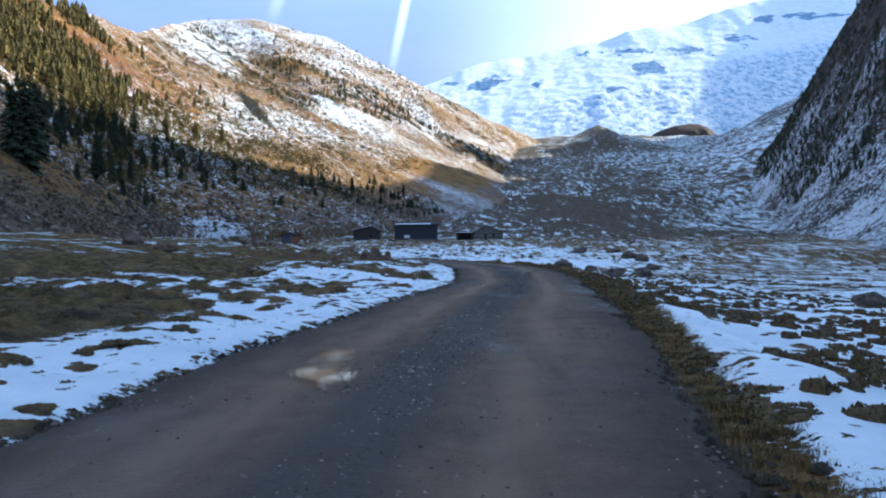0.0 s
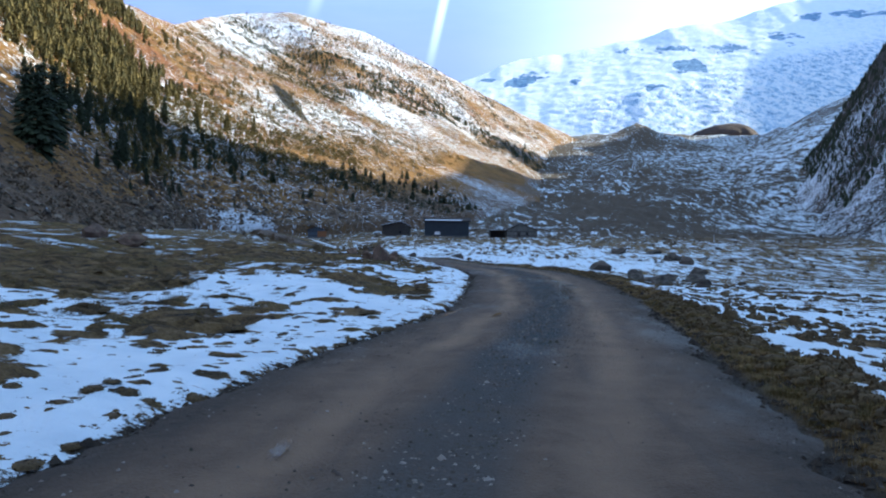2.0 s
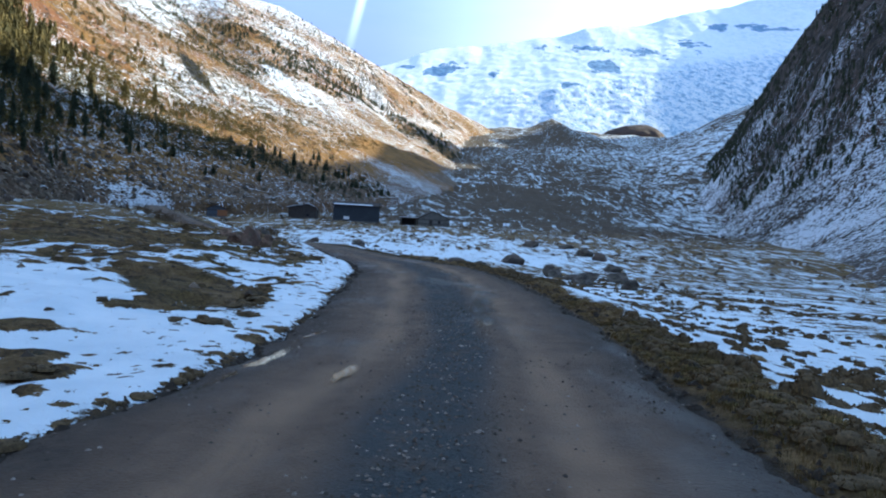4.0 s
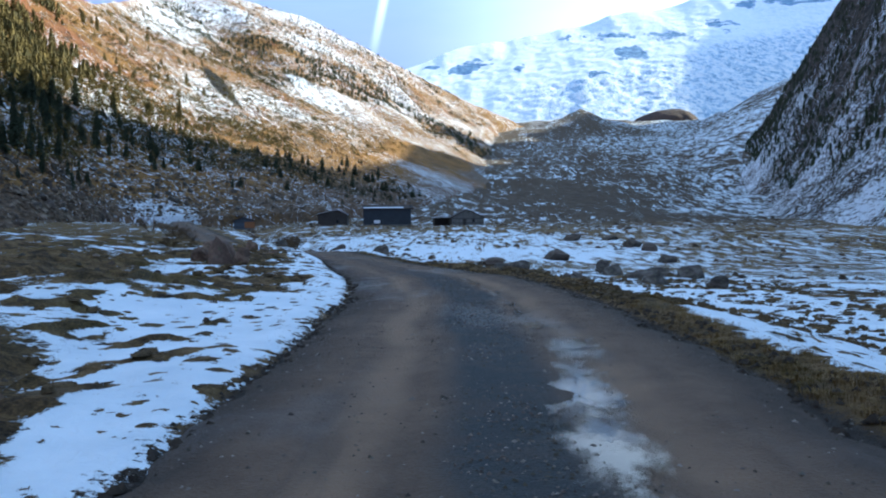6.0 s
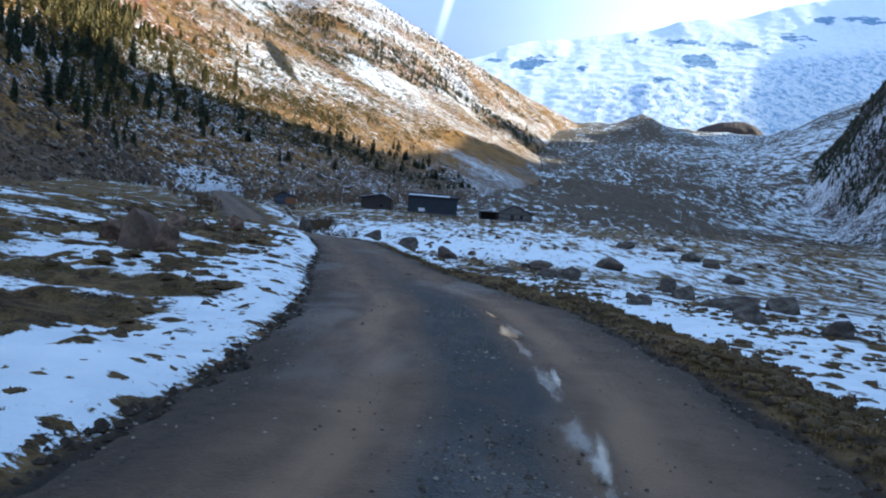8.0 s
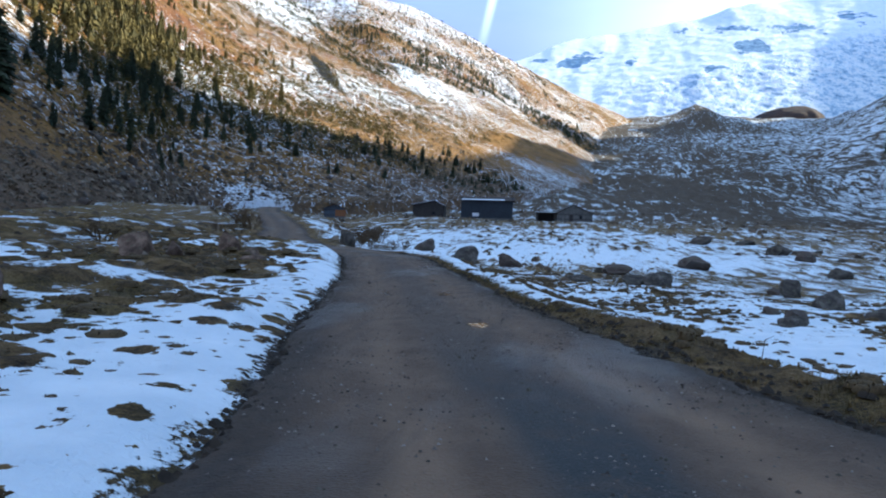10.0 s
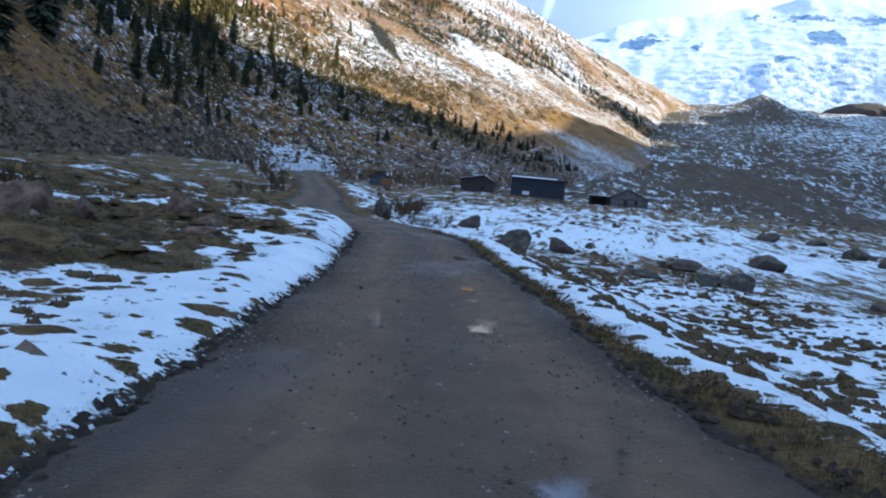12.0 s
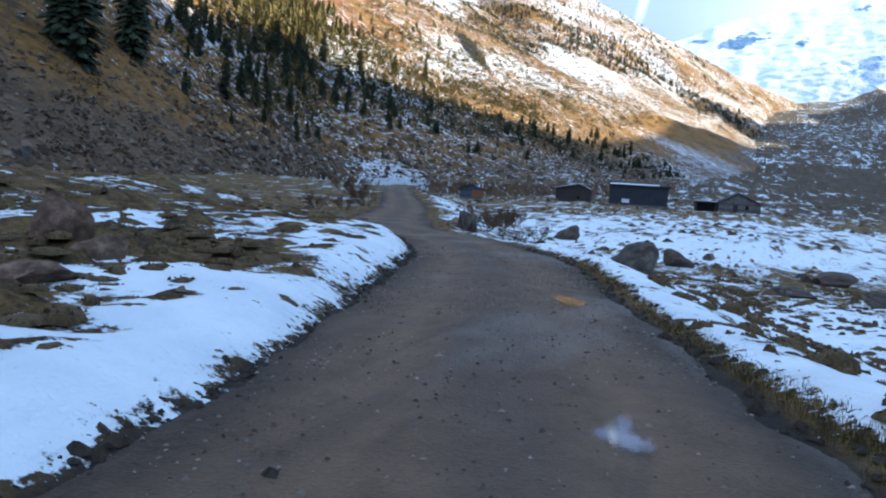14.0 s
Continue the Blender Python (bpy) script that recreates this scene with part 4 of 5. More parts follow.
def hut(name, label, place, turn, width, depth, eave, peak, peak_at, wood, stone_base=0.5, snow=True, extra=None):
    """A gabled mountain hut; its gable end faces -y before it is turned."""
    ob = new(name)
    tagged(ob, label, "hut", "alpine huts")
    h = width / 2
    px = -h + width * peak_at
    part("stone_footing", box(-h - 0.12, h + 0.12, -0.12, depth + 0.12, -1.2, stone_base, 0.05), M_STONEWALL, ob, "rough stone footing")
    part("front_wall", gable_bm(-h, h, 0, 0.25, stone_base, eave, px, peak), wood, ob)
    part("back_wall", gable_bm(-h, h, depth - 0.25, depth, stone_base, eave, px, peak), wood, ob)
    for name_x, xa in (("side_wall", -h), ("side_wall", h - 0.25)):
        part(name_x, box(xa, xa + 0.25, 0.25, depth - 0.25, stone_base, eave), wood, ob)
    over = 0.55
    for sign, xe in ((-1, -h), (1, h)):
        k = over / max(abs(xe - px), 0.5)
        xo, zo = xe + sign * over, eave - (peak - eave) * k
        roof = part("roof", roof_plane(xo, zo + 0.02, px, peak + 0.02, -0.6, depth + 0.6, 0.16), M_ROOF, ob, "dark shingle roof")
        if snow:
            part("snow_rim", roof_plane(xo + 0.1 * sign * -1, zo + 0.24, px - sign * 0.05 * -1, peak + 0.20, -0.55, 0.35, 0.10), M_SNOWCAP, roof, "snow along the roof edge")
    top = lambda x: eave + (peak - eave) * (1 - abs(x - px) / max(px + h if x < px else h - px, 0.1))
    boards(ob, -h + 0.02, h - 0.02, -0.02, stone_base + 0.02, top, wood)
    for z in (stone_base + 0.5, eave - 0.35):
        part("cross_beam", box(-h - 0.05, h + 0.05, -0.14, -0.06, z - 0.09, z + 0.09), M_WOOD, ob)
    if extra:
        extra(ob, h, stone_base)
    ob.matrix_world = pose(*place, 0, 0, turn)
    return ob


def door_and_window(ob, h, base):
    door = part("door", box(-0.2 * h - 0.55, -0.2 * h + 0.55, -0.16, -0.08, base - 0.3, base + 1.75, 0.02), M_WOOD, ob, "plank door")
    part("latch", box(-0.2 * h + 0.3, -0.2 * h + 0.42, -0.2, -0.16, base + 0.7, base + 0.78), M_ROCK, door)
    win = part("window", box(0.35 * h - 0.4, 0.35 * h + 0.4, -0.15, -0.08, base + 0.8, base + 1.6), M_GLASS, ob, "small dark window")
    part("frame", box(0.35 * h - 0.5, 0.35 * h + 0.5, -0.17, -0.15, base + 1.6, base + 1.72), M_WOOD, win)
    part("sill", box(0.35 * h - 0.5, 0.35 * h + 0.5, -0.2, -0.15, base + 0.68, base + 0.8), M_WOOD, win)


def hut_base(x, y):
    near = np.argmin((wx - x) ** 2 + (wy - y) ** 2)
    away = math.sqrt(((wx - x) ** 2 + (wy - y) ** 2).min())
    return max(float(ground_z(x, y)), float(wz.ravel()[near]) if away < 6 else -9.0)


hut("log_hut", "dark weathered log hut with snow on its roof edge", (-37.6, 254, hut_base(-37.6, 254) - 0.1), 4, 9.0, 8.0, 3.7, 5.0, 0.70, M_WOOD, 0.3, True, door_and_window)
hut("stone_hut", "low hut with grey stone walls and a dark gabled roof", (4.8, 265, hut_base(4.8, 265) - 0.2), 8, 10.5, 8.0, 2.7, 5.2, 0.45, M_STONEWALL, 0.4, False, door_and_window)
hut("small_hut", "small hut with grey-blue and orange board walls", (-57.0, 225, hut_base(-57.0, 225) + 0.1), 14, 5.2, 4.5, 2.4, 3.3, 0.5, M_WOOD_BLUE, 0.2, False,
    lambda ob, h, base: part("plank_screen", box(0.1 * h, 1.12 * h, -0.3, -0.18, base + 0.2, base + 1.9, 0.02), M_WOOD_WARM, ob, "orange wooden boards"))

# the lean-to beside the stone hut
shed = new("lean_to_shed")
tagged(shed, "open lean-to shed with snow on its sloping roof", "shed", "alpine huts")
part("back_wall", box(-2.6, 2.6, 3.6, 3.85, -0.8, 2.2), M_WOOD, shed)
for sx in (-2.5, 2.3):
    part("post", box(sx, sx + 0.2, 0, 0.2, -0.8, 2.0), M_WOOD, shed)
    part("side_wall", box(sx, sx + 0.2, 0.2, 3.6, -0.8, 2.0), M_WOOD, shed)
shed_roof = part("roof", box(-3.0, 3.0, -0.4, 4.1, 2.25, 2.42, 0.02), M_ROOF, shed)
part("snow_cover", box(-2.9, 2.9, -0.35, 4.0, 2.425, 2.58, 0.05), M_SNOWCAP, shed_roof, "layer of old snow")
shed.matrix_world = pose(-3.6, 264, hut_base(-3.6, 264) + 0.3, 0, 0, 8)

# the long barn, eaves to the road
barn = new("long_barn")
tagged(barn, "long dark slate-blue timber barn with a snow-edged roof", "barn", "alpine huts")
BW, BD, BH = 14.2, 8.5, 5.3
part("stone_footing", box(-BW / 2 - 0.1, BW / 2 + 0.1, -0.1, BD + 0.1, -1.6, 0.5, 0.05), M_STONEWALL, barn, "rough stone footing")
part("front_wall", box(-BW / 2, BW / 2, 0, 0.25, 0.5, BH), M_SLATE, barn)
part("back_wall", box(-BW / 2, BW / 2, BD - 0.25, BD, 0.5, BH), M_SLATE, barn)
for sx in (-BW / 2, BW / 2 - 0.25):
    part("side_wall", box(sx, sx + 0.25, 0.25, BD - 0.25, 0.5, BH + 0.9), M_SLATE, barn)
for z in (1.6, 3.0, 4.4):
    part("cross_beam", box(-BW / 2 - 0.1, BW / 2 + 0.1, -0.14, -0.04, z - 0.12, z + 0.12), M_SLATE, barn)
boards(barn, -BW / 2 + 0.02, BW / 2 - 0.02, -0.02, 0.55, lambda x: BH, M_SLATE, 0.7)
for y0, y1, z0, z1 in ((-0.8, BD / 2, BH - 0.1, BH + 1.0), (BD + 0.8, BD / 2, BH - 0.1, BH + 1.0)):
    bm = roof_plane(y0, z0, y1, z1, -BW / 2 - 0.6, BW / 2 + 0.6, 0.18)
    bmesh.ops.transform(bm, matrix=Matrix(((0, 1, 0, 0), (1, 0, 0, 0), (0, 0, 1, 0), (0, 0, 0, 1))), verts=bm.verts)
    bmesh.ops.recalc_face_normals(bm, faces=bm.faces)
    slab = part("roof", bm, M_ROOF, barn, "dark low-pitched roof")
    if y0 < 0:
        bm = roof_plane(-0.7, BH + 0.10, 0.5, BH + 0.366, -BW / 2 + 0.1, BW / 2 - 2.2, 0.09)
        bmesh.ops.transform(bm, matrix=Matrix(((0, 1, 0, 0), (1, 0, 0, 0), (0, 0, 1, 0), (0, 0, 0, 1))), verts=bm.verts)
        bmesh.ops.recalc_face_normals(bm, faces=bm.faces)
        part("snow_cover", bm, M_SNOWCAP, slab, "layer of old snow")
part("hatch", box(-3.9, -2.1, -0.22, -0.15, 0.9, 1.85, 0.02), M_WHITE, barn, "white-painted hatch")
part("door", box(-4.0, -2.0, -0.20, -0.10, -0.6, 0.85, 0.02), M_SLATE, barn, "dark stable door")
barn.matrix_world = pose(-19.6, 245, hut_base(-19.6, 245) - 0.3, 0, 0, 3)


# ---- conifers ----
def conifer(name, label, height, spread, needles, seed, bare=0.06):
    """A conifer: tapered trunk, whorls of drooping, ragged branches."""
    rng = random.Random(seed)
    tree = new(name)
    tagged(tree, label, "tree")
    bm = bmesh.new()
    bmesh.ops.create_cone(bm, cap_ends=True, segments=7, radius1=height * 0.022, radius2=height * 0.003, depth=height * 0.99, matrix=Matrix.Translation((0, 0, height * 0.47)))
    part("trunk", bm, M_BARK, tree)
    verts, faces = [], []
    z, whorl = height * bare, 0
    lobes = [rng.uniform(0.75, 1.2) for _ in range(6)]
    while z < height * 0.985:
        f = (z / height - bare) / (1 - bare)
        reach = spread * min(1.0, 0.55 + 2.2 * f) * (1 - f) ** 0.62 * (0.8 + 0.35 * rng.random()) + 0.15
        count = 10 if f < 0.6 else 7
        for b in range(count):
            if rng.random() < 0.12:
                continue
            a = 2 * math.pi * (b + rng.random() * 0.8) / count + whorl * 0.7
            r = reach * (0.55 + 0.55 * rng.random()) * lobes[int(a / 1.0472) % 6]
            droop = 0.05 + 0.30 * (1 - f) + 0.25 * rng.random()
            ca, sa = math.cos(a), math.sin(a)
            wide = 0.15 * r + 0.10
            k = len(verts)
            for s, w, dz in ((0.02, 0.3, 0.10), (0.45, 1.0, -0.3 * droop), (0.8, 0.75, -0.75 * droop)):
                dz = dz * r + rng.uniform(-0.08, 0.08)
                for side in (-1, 1):
                    verts.append((ca * r * s - sa * side * wide * w, sa * r * s + ca * side * wide * w, z + dz - 0.10 * wide))
                verts.append((ca * r * s, sa * r * s, z + dz + 0.12 * r))
            verts.append((ca * r, sa * r, z - droop * r))
            for i in (0, 3):
                faces += [(k + i, k + i + 2, k + i + 5, k + i + 3), (k + i + 2, k + i + 1, k + i + 4, k + i + 5)]
            faces += [(k + 6, k + 8, k + 9), (k + 8, k + 7, k + 9)]
            for _ in range(4):                      # loose sprays of needles along the branch
                q, m = rng.uniform(0.35, 1.05) * r, len(verts)
                x, y, h = ca * q, sa * q, z - droop * q * 0.8 + rng.uniform(-0.15, 0.3)
                for _ in range(3):
                    verts.append((x + rng.uniform(-0.28, 0.28), y + rng.uniform(-0.28, 0.28), h + rng.uniform(-0.25, 0.28)))
                faces.append((m, m + 1, m + 2))
        z += height * (0.050 - 0.018 * f) * (0.8 + 0.4 * rng.random())
        whorl += 1
    soup("crown", verts, faces, needles, tree)
    return tree


SPRUCE = [conifer("spruce", "dark green spruce on the stony slope", 10.0, 2.5, M_PINE, 3, 0.04), conifer("spruce", "dark green spruce on the stony slope", 9.0, 2.9, M_PINE, 4, 0.02), conifer("spruce", "dark green spruce on the stony slope", 11.0, 2.2, M_PINE, 5, 0.06)]
PINE = [conifer("stone_pine", "yellow-green pine on the sunlit slope", 9.0, 2.6, M_LARCH, 6, 0.05), conifer("stone_pine", "yellow-green pine on the sunlit slope", 8.0, 2.9, M_LARCH, 7, 0.03), conifer("stone_pine", "yellow-green pine on the sunlit slope", 10.0, 2.4, M_LARCH, 8, 0.07)]
trng = random.Random(20)


def far_crown(seed):
    """A light crown for far woods: ragged whorls and loose sprays, blunt at the top."""
    rng = random.Random(seed)
    verts, faces = [], []
    for t in range(5):
        low, top = t * 1.8 + 0.4, min(10.0, (t + 1.9) * 1.84 + 0.4)
        wide, n, k = 1.7 * (0.8, 1.0, 0.9, 0.72, 0.5)[t], 8, len(verts)
        a0 = rng.uniform(0, 6.28)
        for i in range(n):
            a, r = a0 + 6.2832 * i / n, wide * (rng.uniform(0.8, 1.25) if i % 2 else rng.uniform(0.35, 0.7))
            verts.append((r * math.cos(a), r * math.sin(a), low + (rng.uniform(-0.7, 0.2) if i % 2 else rng.uniform(0.2, 0.9))))
        verts.append((rng.uniform(-0.3, 0.3), rng.uniform(-0.3, 0.3), top))
        faces += [(k + i, k + (i + 1) % n, k + n) for i in range(n)]
    for _ in range(85):
        z, a = rng.uniform(0.6, 9.6), rng.uniform(0, 6.28)
        r, k = 2.5 * (1 - (z / 10.5) ** 1.7) * rng.uniform(0.55, 1.15), len(verts)
        for _ in range(3):
            verts.append((r * math.cos(a) + rng.uniform(-0.42, 0.42), r * math.sin(a) + rng.uniform(-0.42, 0.42), z + rng.uniform(-0.5, 0.35)))
        faces.append((k, k + 1, k + 2))
    return np.array(verts), np.array(faces)


def far_bush(seed):
    """A low shrub for far slopes: a heap of small leafy sprays."""
    rng = random.Random(seed)
    verts, faces = [], []
    for i in range(34):
        a, r, h = rng.uniform(0, 6.28), 4.2 * math.sqrt(rng.random()), rng.random()
        x, y, z = r * math.cos(a), r * math.sin(a), 0.4 + 6.5 * h * (1 - (r / 4.8) ** 2)
        k = len(verts)
        for _ in range(3):
            verts.append((x + rng.uniform(-1.2, 1.2), y + rng.uniform(-1.2, 1.2), max(0.0, z + rng.uniform(-1.0, 1.2))))
        faces.append((k, k + 1, k + 2))
    return np.array(verts), np.array(faces)


FAR_CROWNS = [far_crown(300 + k) for k in range(5)]
FAR_BUSHES = [far_bush(320 + k) for k in range(6)]


def woods(name, material, slope, u0, u1, v0, v1, count, low, high, clump, label, shapes, line=None):
    """Far trees or scrub as one mesh; with a line, v counts from it."""
    verts, faces = [], []
    done = tries = base = 0
    while done < count and tries < count * 40:
        tries += 1
        u, v = trng.uniform(u0, u1), trng.uniform(v0, v1)
        if line:
            v = max(0.02, v + float(np.interp(u, *line)))
        x, y, z = slope.at(u, v)
        if float(fbm(np.array([x]), np.array([y]), 60, 3, 133)[0]) < clump - 0.2 * trng.random():
            continue
        co, fs = trng.choice(shapes)
        k, a = trng.uniform(low, high) / 10, trng.uniform(0, 6.28)
        wide = k * trng.uniform(0.9, 1.4)
        turn = np.array([[math.cos(a) * wide, -math.sin(a) * wide, 0], [math.sin(a) * wide, math.cos(a) * wide, 0], [0, 0, k]])
        verts.append(co @ turn.T + np.array([x, y, z - 0.4]))
        faces.append(fs + base)
        base += len(co)
        done += 1
    ob = soup(name, np.concatenate(verts).tolist(), np.concatenate(faces).tolist(), material)
    return tagged(ob, label, "woods", kind="stuff")


def plant(kinds, slope, u0, u1, v0, v1, count, low, high, group, clump=0.0):
    """Trees strewn over a stretch of a slope; with clump, only where the woods gather."""
    done = tries = 0
    while done < count and tries < count * 40:
        tries += 1
        u, v = trng.uniform(u0, u1), trng.uniform(v0, v1)
        x, y, z = slope.at(u, v)
        if clump and float(fbm(np.array([x]), np.array([y]), 45, 3, 131)[0]) < clump - 0.25 * trng.random():
            continue
        kind = trng.choice(kinds)
        k = trng.uniform(low, high) / 10
        tree = copy_thing(kind, pose(x, y, z - 0.4, trng.uniform(-3, 3), trng.uniform(-3, 3), trng.uniform(0, 360)) @ Matrix.Diagonal((k * trng.uniform(0.85, 1.15), k * trng.uniform(0.85, 1.15), k, 1)))
        tagged(tree, group=group)
        done += 1


def plant_line(kinds, slope, line_u, line_v, below, above, count, low, high, group):
    """Trees gathered along a line over a slope."""
    for _ in range(count):
        u = trng.uniform(line_u[0], line_u[-1])
        v = float(np.interp(u, line_u, line_v)) + trng.uniform(-below, above)
        x, y, z = slope.at(u, max(v, 0.02))
        k = trng.uniform(low, high) / 10
        wide = k * trng.uniform(1.1, 1.9)
        tagged(copy_thing(trng.choice(kinds), pose(x, y, z - 0.4, trng.uniform(-3, 3), trng.uniform(-3, 3), trng.uniform(0, 360)) @ Matrix.Diagonal((wide, wide, k, 1))), group=group)


# three tall old trees, then the wood along the upper edge of the shade
for u, v, k in ((0.250, 0.140, 1.75), (0.264, 0.190, 1.7), (0.247, 0.152, 1.5), (0.266, 0.215, 1.2)):
    x, y, z = WEST.at(u, v)
    tagged(copy_thing(SPRUCE[1], pose(x, y, z - 0.5, 0, 2, 900 * u) @ Matrix.Diagonal((k * 1.05, k * 1.05, k, 1))), "tall dark old spruce with a dense crown", group="spruces on the slope")
SHADE_U, SHADE_V = [0.268, 0.300, 0.324, 0.361, 0.381, 0.391, 0.418, 0.445, 0.475, 0.508, 0.548], [0.36, 0.42, 0.46, 0.41, 0.36, 0.31, 0.265, 0.22, 0.15, 0.105, 0.10]
plant_line(SPRUCE, WEST, SHADE_U, SHADE_V, 0.15, 0.04, 125, 2.0, 5.6, "spruces on the slope")
plant(SPRUCE, WEST, 0.270, 0.400, 0.16, 0.36, 44, 4, 8, "spruces on the slope")
plant(SPRUCE, WEST, 0.250, 0.420, 0.07, 0.25, 24, 2.5, 5.0, "spruces on the slope")
plant(PINE, WEST, 0.270, 0.420, 0.40, 0.85, 90, 4, 8, "pines on the sunlit slope", -0.08)
woods("shade_thicket", M_PINE, WEST, 0.270, 0.545, -0.08, 0.02, 1500, 1.0, 3.4, -0.15, "dark green thicket of low bushes across the slope", FAR_BUSHES, (SHADE_U, SHADE_V))
woods("golden_thicket", M_LARCH, WEST, 0.330, 0.540, 0.0, 0.17, 1700, 1.2, 3.8, -0.2, "golden olive bushes on the sunlit slope", FAR_BUSHES + FAR_CROWNS[:1], (SHADE_U, SHADE_V))
woods("upper_woods", M_LARCH, WEST, 0.240, 0.385, 0.44, 1.0, 900, 4.0, 8.5, -0.30, "yellow-green pine woods on the sunlit shoulder", FAR_CROWNS)
woods("slope_bushes", M_PINE, WEST, 0.270, 0.600, 0.24, 0.92, 1700, 0.9, 3.4, 0.0, "dark green low bushes on the sunlit slope", FAR_BUSHES)
woods("slope_scrub", M_LARCH, WEST, 0.260, 0.660, 0.16, 0.95, 5600, 1.2, 4.2, -0.16, "low olive scrub on the sunlit slope", FAR_BUSHES)
woods("shade_scrub", M_SHRUB, WEST, 0.180, 0.560, 0.02, 0.40, 1900, 0.6, 2.4, -0.1, "brown low scrub between the stones", FAR_BUSHES)
plant(PINE, WEST, 0.390, 0.540, 0.32, 0.95, 50, 3, 6.5, "pines on the sunlit slope", 0.05)
woods("ridge_woods", M_PINE, WEST, 0.560, 0.890, 0.42, 0.99, 2600, 1.8, 5.5, 0.09, "dark spruces and bushes scattered over the far ridge", FAR_BUSHES + FAR_CROWNS[:2])
woods("ridge_belt", M_PINE, WEST, 0.635, 0.795, -0.09, 0.14, 850, 2.5, 6.5, -0.25, "dark belt of spruces slanting down the far ridge", FAR_CROWNS + FAR_BUSHES[:3], ([0.635, 0.676, 0.699, 0.749, 0.769, 0.795], [0.56, 0.528, 0.484, 0.455, 0.292, 0.12]))
woods("valley_woods", M_PINE, WEST, 0.735, 0.825, 0.06, 0.32, 260, 2.5, 6.5, -0.3, "dark spruces and bushes at the foot of the far ridge", FAR_BUSHES + FAR_CROWNS[:2])
woods("east_woods", M_PINE, EAST, 0.500, 0.990, 0.30, 1.00, 2000, 1.5, 5.0, 0.08, "dark scrub and spruces on the shaded mountainside", FAR_CROWNS)
for tree in SPRUCE + PINE:
    x, y, z = WEST.at(0.33 + 0.02 * (SPRUCE + PINE).index(tree), 0.36)
    tree.matrix_world = pose(x, y, z - 0.4)


# ---- boulders ----
def boulder_mesh(seed, flat):
    """A split, angular block with worn edges."""
    rng = random.Random(seed)
    bm = bmesh.new()
    bmesh.ops.create_icosphere(bm, subdivisions=3, radius=0.5)
    cuts = [(Vector((rng.uniform(-1, 1), rng.uniform(-1, 1), rng.uniform(-0.4, 1))).normalized(), rng.uniform(0.20, 0.38)) for _ in range(13)]
    for v in bm.verts:
        p = v.co * 1.15
        for normal, reach in cuts:
            over = p.dot(normal) - reach
            if over > 0:
                p -= normal * over * 0.99
        p += p.normalized() * (0.05 * noise.noise(p * 4 + Vector((seed, 0, 0))) + 0.025 * noise.noise(p * 11))
        v.co = (p.x, p.y, p.z * flat)
    me = bpy.data.meshes.new("boulder")
    bm.to_mesh(me)
    bm.free()
    return me


BOULDERS = [boulder_mesh(200 + k, f) for k, f in enumerate((1.0, 0.9, 1.1, 0.8, 1.0, 1.25))]
brng = random.Random(31)


def boulder(x, y, width, height, material=None, label="grey lichened boulder half sunk in snowy turf", turn=None, name="boulder"):
    me = brng.choice(BOULDERS).copy()
    me.materials.append(material or M_ROCK)
    ob = new(name, me)
    z = float(ground_z(x, y))
    ob.matrix_world = pose(x, y, z + height * 0.24, brng.uniform(-6, 6), brng.uniform(-6, 6), brng.uniform(0, 360) if turn is None else turn) @ Matrix.Diagonal((width * 1.1, width * brng.uniform(0.75, 1.05), height * 1.12, 1))
    return tagged(ob, label, "rock", "boulders by the track")


# x, y, width, height
EAST_ROCKS = [
    (-4.5, 78.0, 1.9, 1.35), (-7.9, 84.5, 1.0, 0.7), (-4.4, 112, 2.4, 1.4), (5.1, 107, 3.4, 1.3), (1.9, 96, 2.7, 0.8), (7.1, 94.4, 2.1, 1.6), (5.4, 94.2, 1.9, 0.8),
    (14.8, 125, 4.2, 2.2), (24.9, 175, 4.0, 2.2), (34.3, 184, 3.8, 1.6), (33, 160, 3.6, 2.6), (13.3, 86.2, 1.5, 1.1), (8.2, 68.1, 1.35, 0.8),
    (12.1, 76.4, 2.1, 1.4), (14.4, 93.3, 1.6, 0.7), (29.3, 124, 3.5, 1.6), (-16.4, 133, 3.0, 1.7), (13.4, 71.7, 2.7, 1.25), (16.7, 73.7, 2.4, 1.5),
    (14.1, 61.5, 1.5, 0.8), (32.5, 145, 3.6, 2.2), (12.3, 23.1, 1.2, 0.75), (7.7, 66.8, 1.0, 0.6), (8.1, 70.7, 0.7, 0.5), (11.5, 63.6, 2.0, 1.0),
]
for x, y, w, h in EAST_ROCKS:
    boulder(x, y, w * 1.15, h * 1.1)
for x, y, w, h in [(-10.2, 58.5, 1.25, 0.95), (-9.4, 58.9, 0.7, 0.5), (-9.05, 61.2, 0.95, 0.9), (-8.3, 61.0, 0.7, 0.5), (-7.6, 59.6, 0.9, 0.35), (-6.5, 48.6, 1.35, 1.45), (-5.8, 48.3, 0.9, 0.7), (-7.3, 49.1, 1.1, 0.9), (-20.1, 46.9, 2.6, 1.1), (-22.3, 47.5, 1.8, 1.0)]:
    boulder(x, y, w, h, M_BROWNROCK, "grey-brown boulder among grass and snow patches")
stone = boulder(-16.2, 97.5, 1.5, 2.0, label="upright grey stone standing beside the track", turn=20, name="standing_stone")

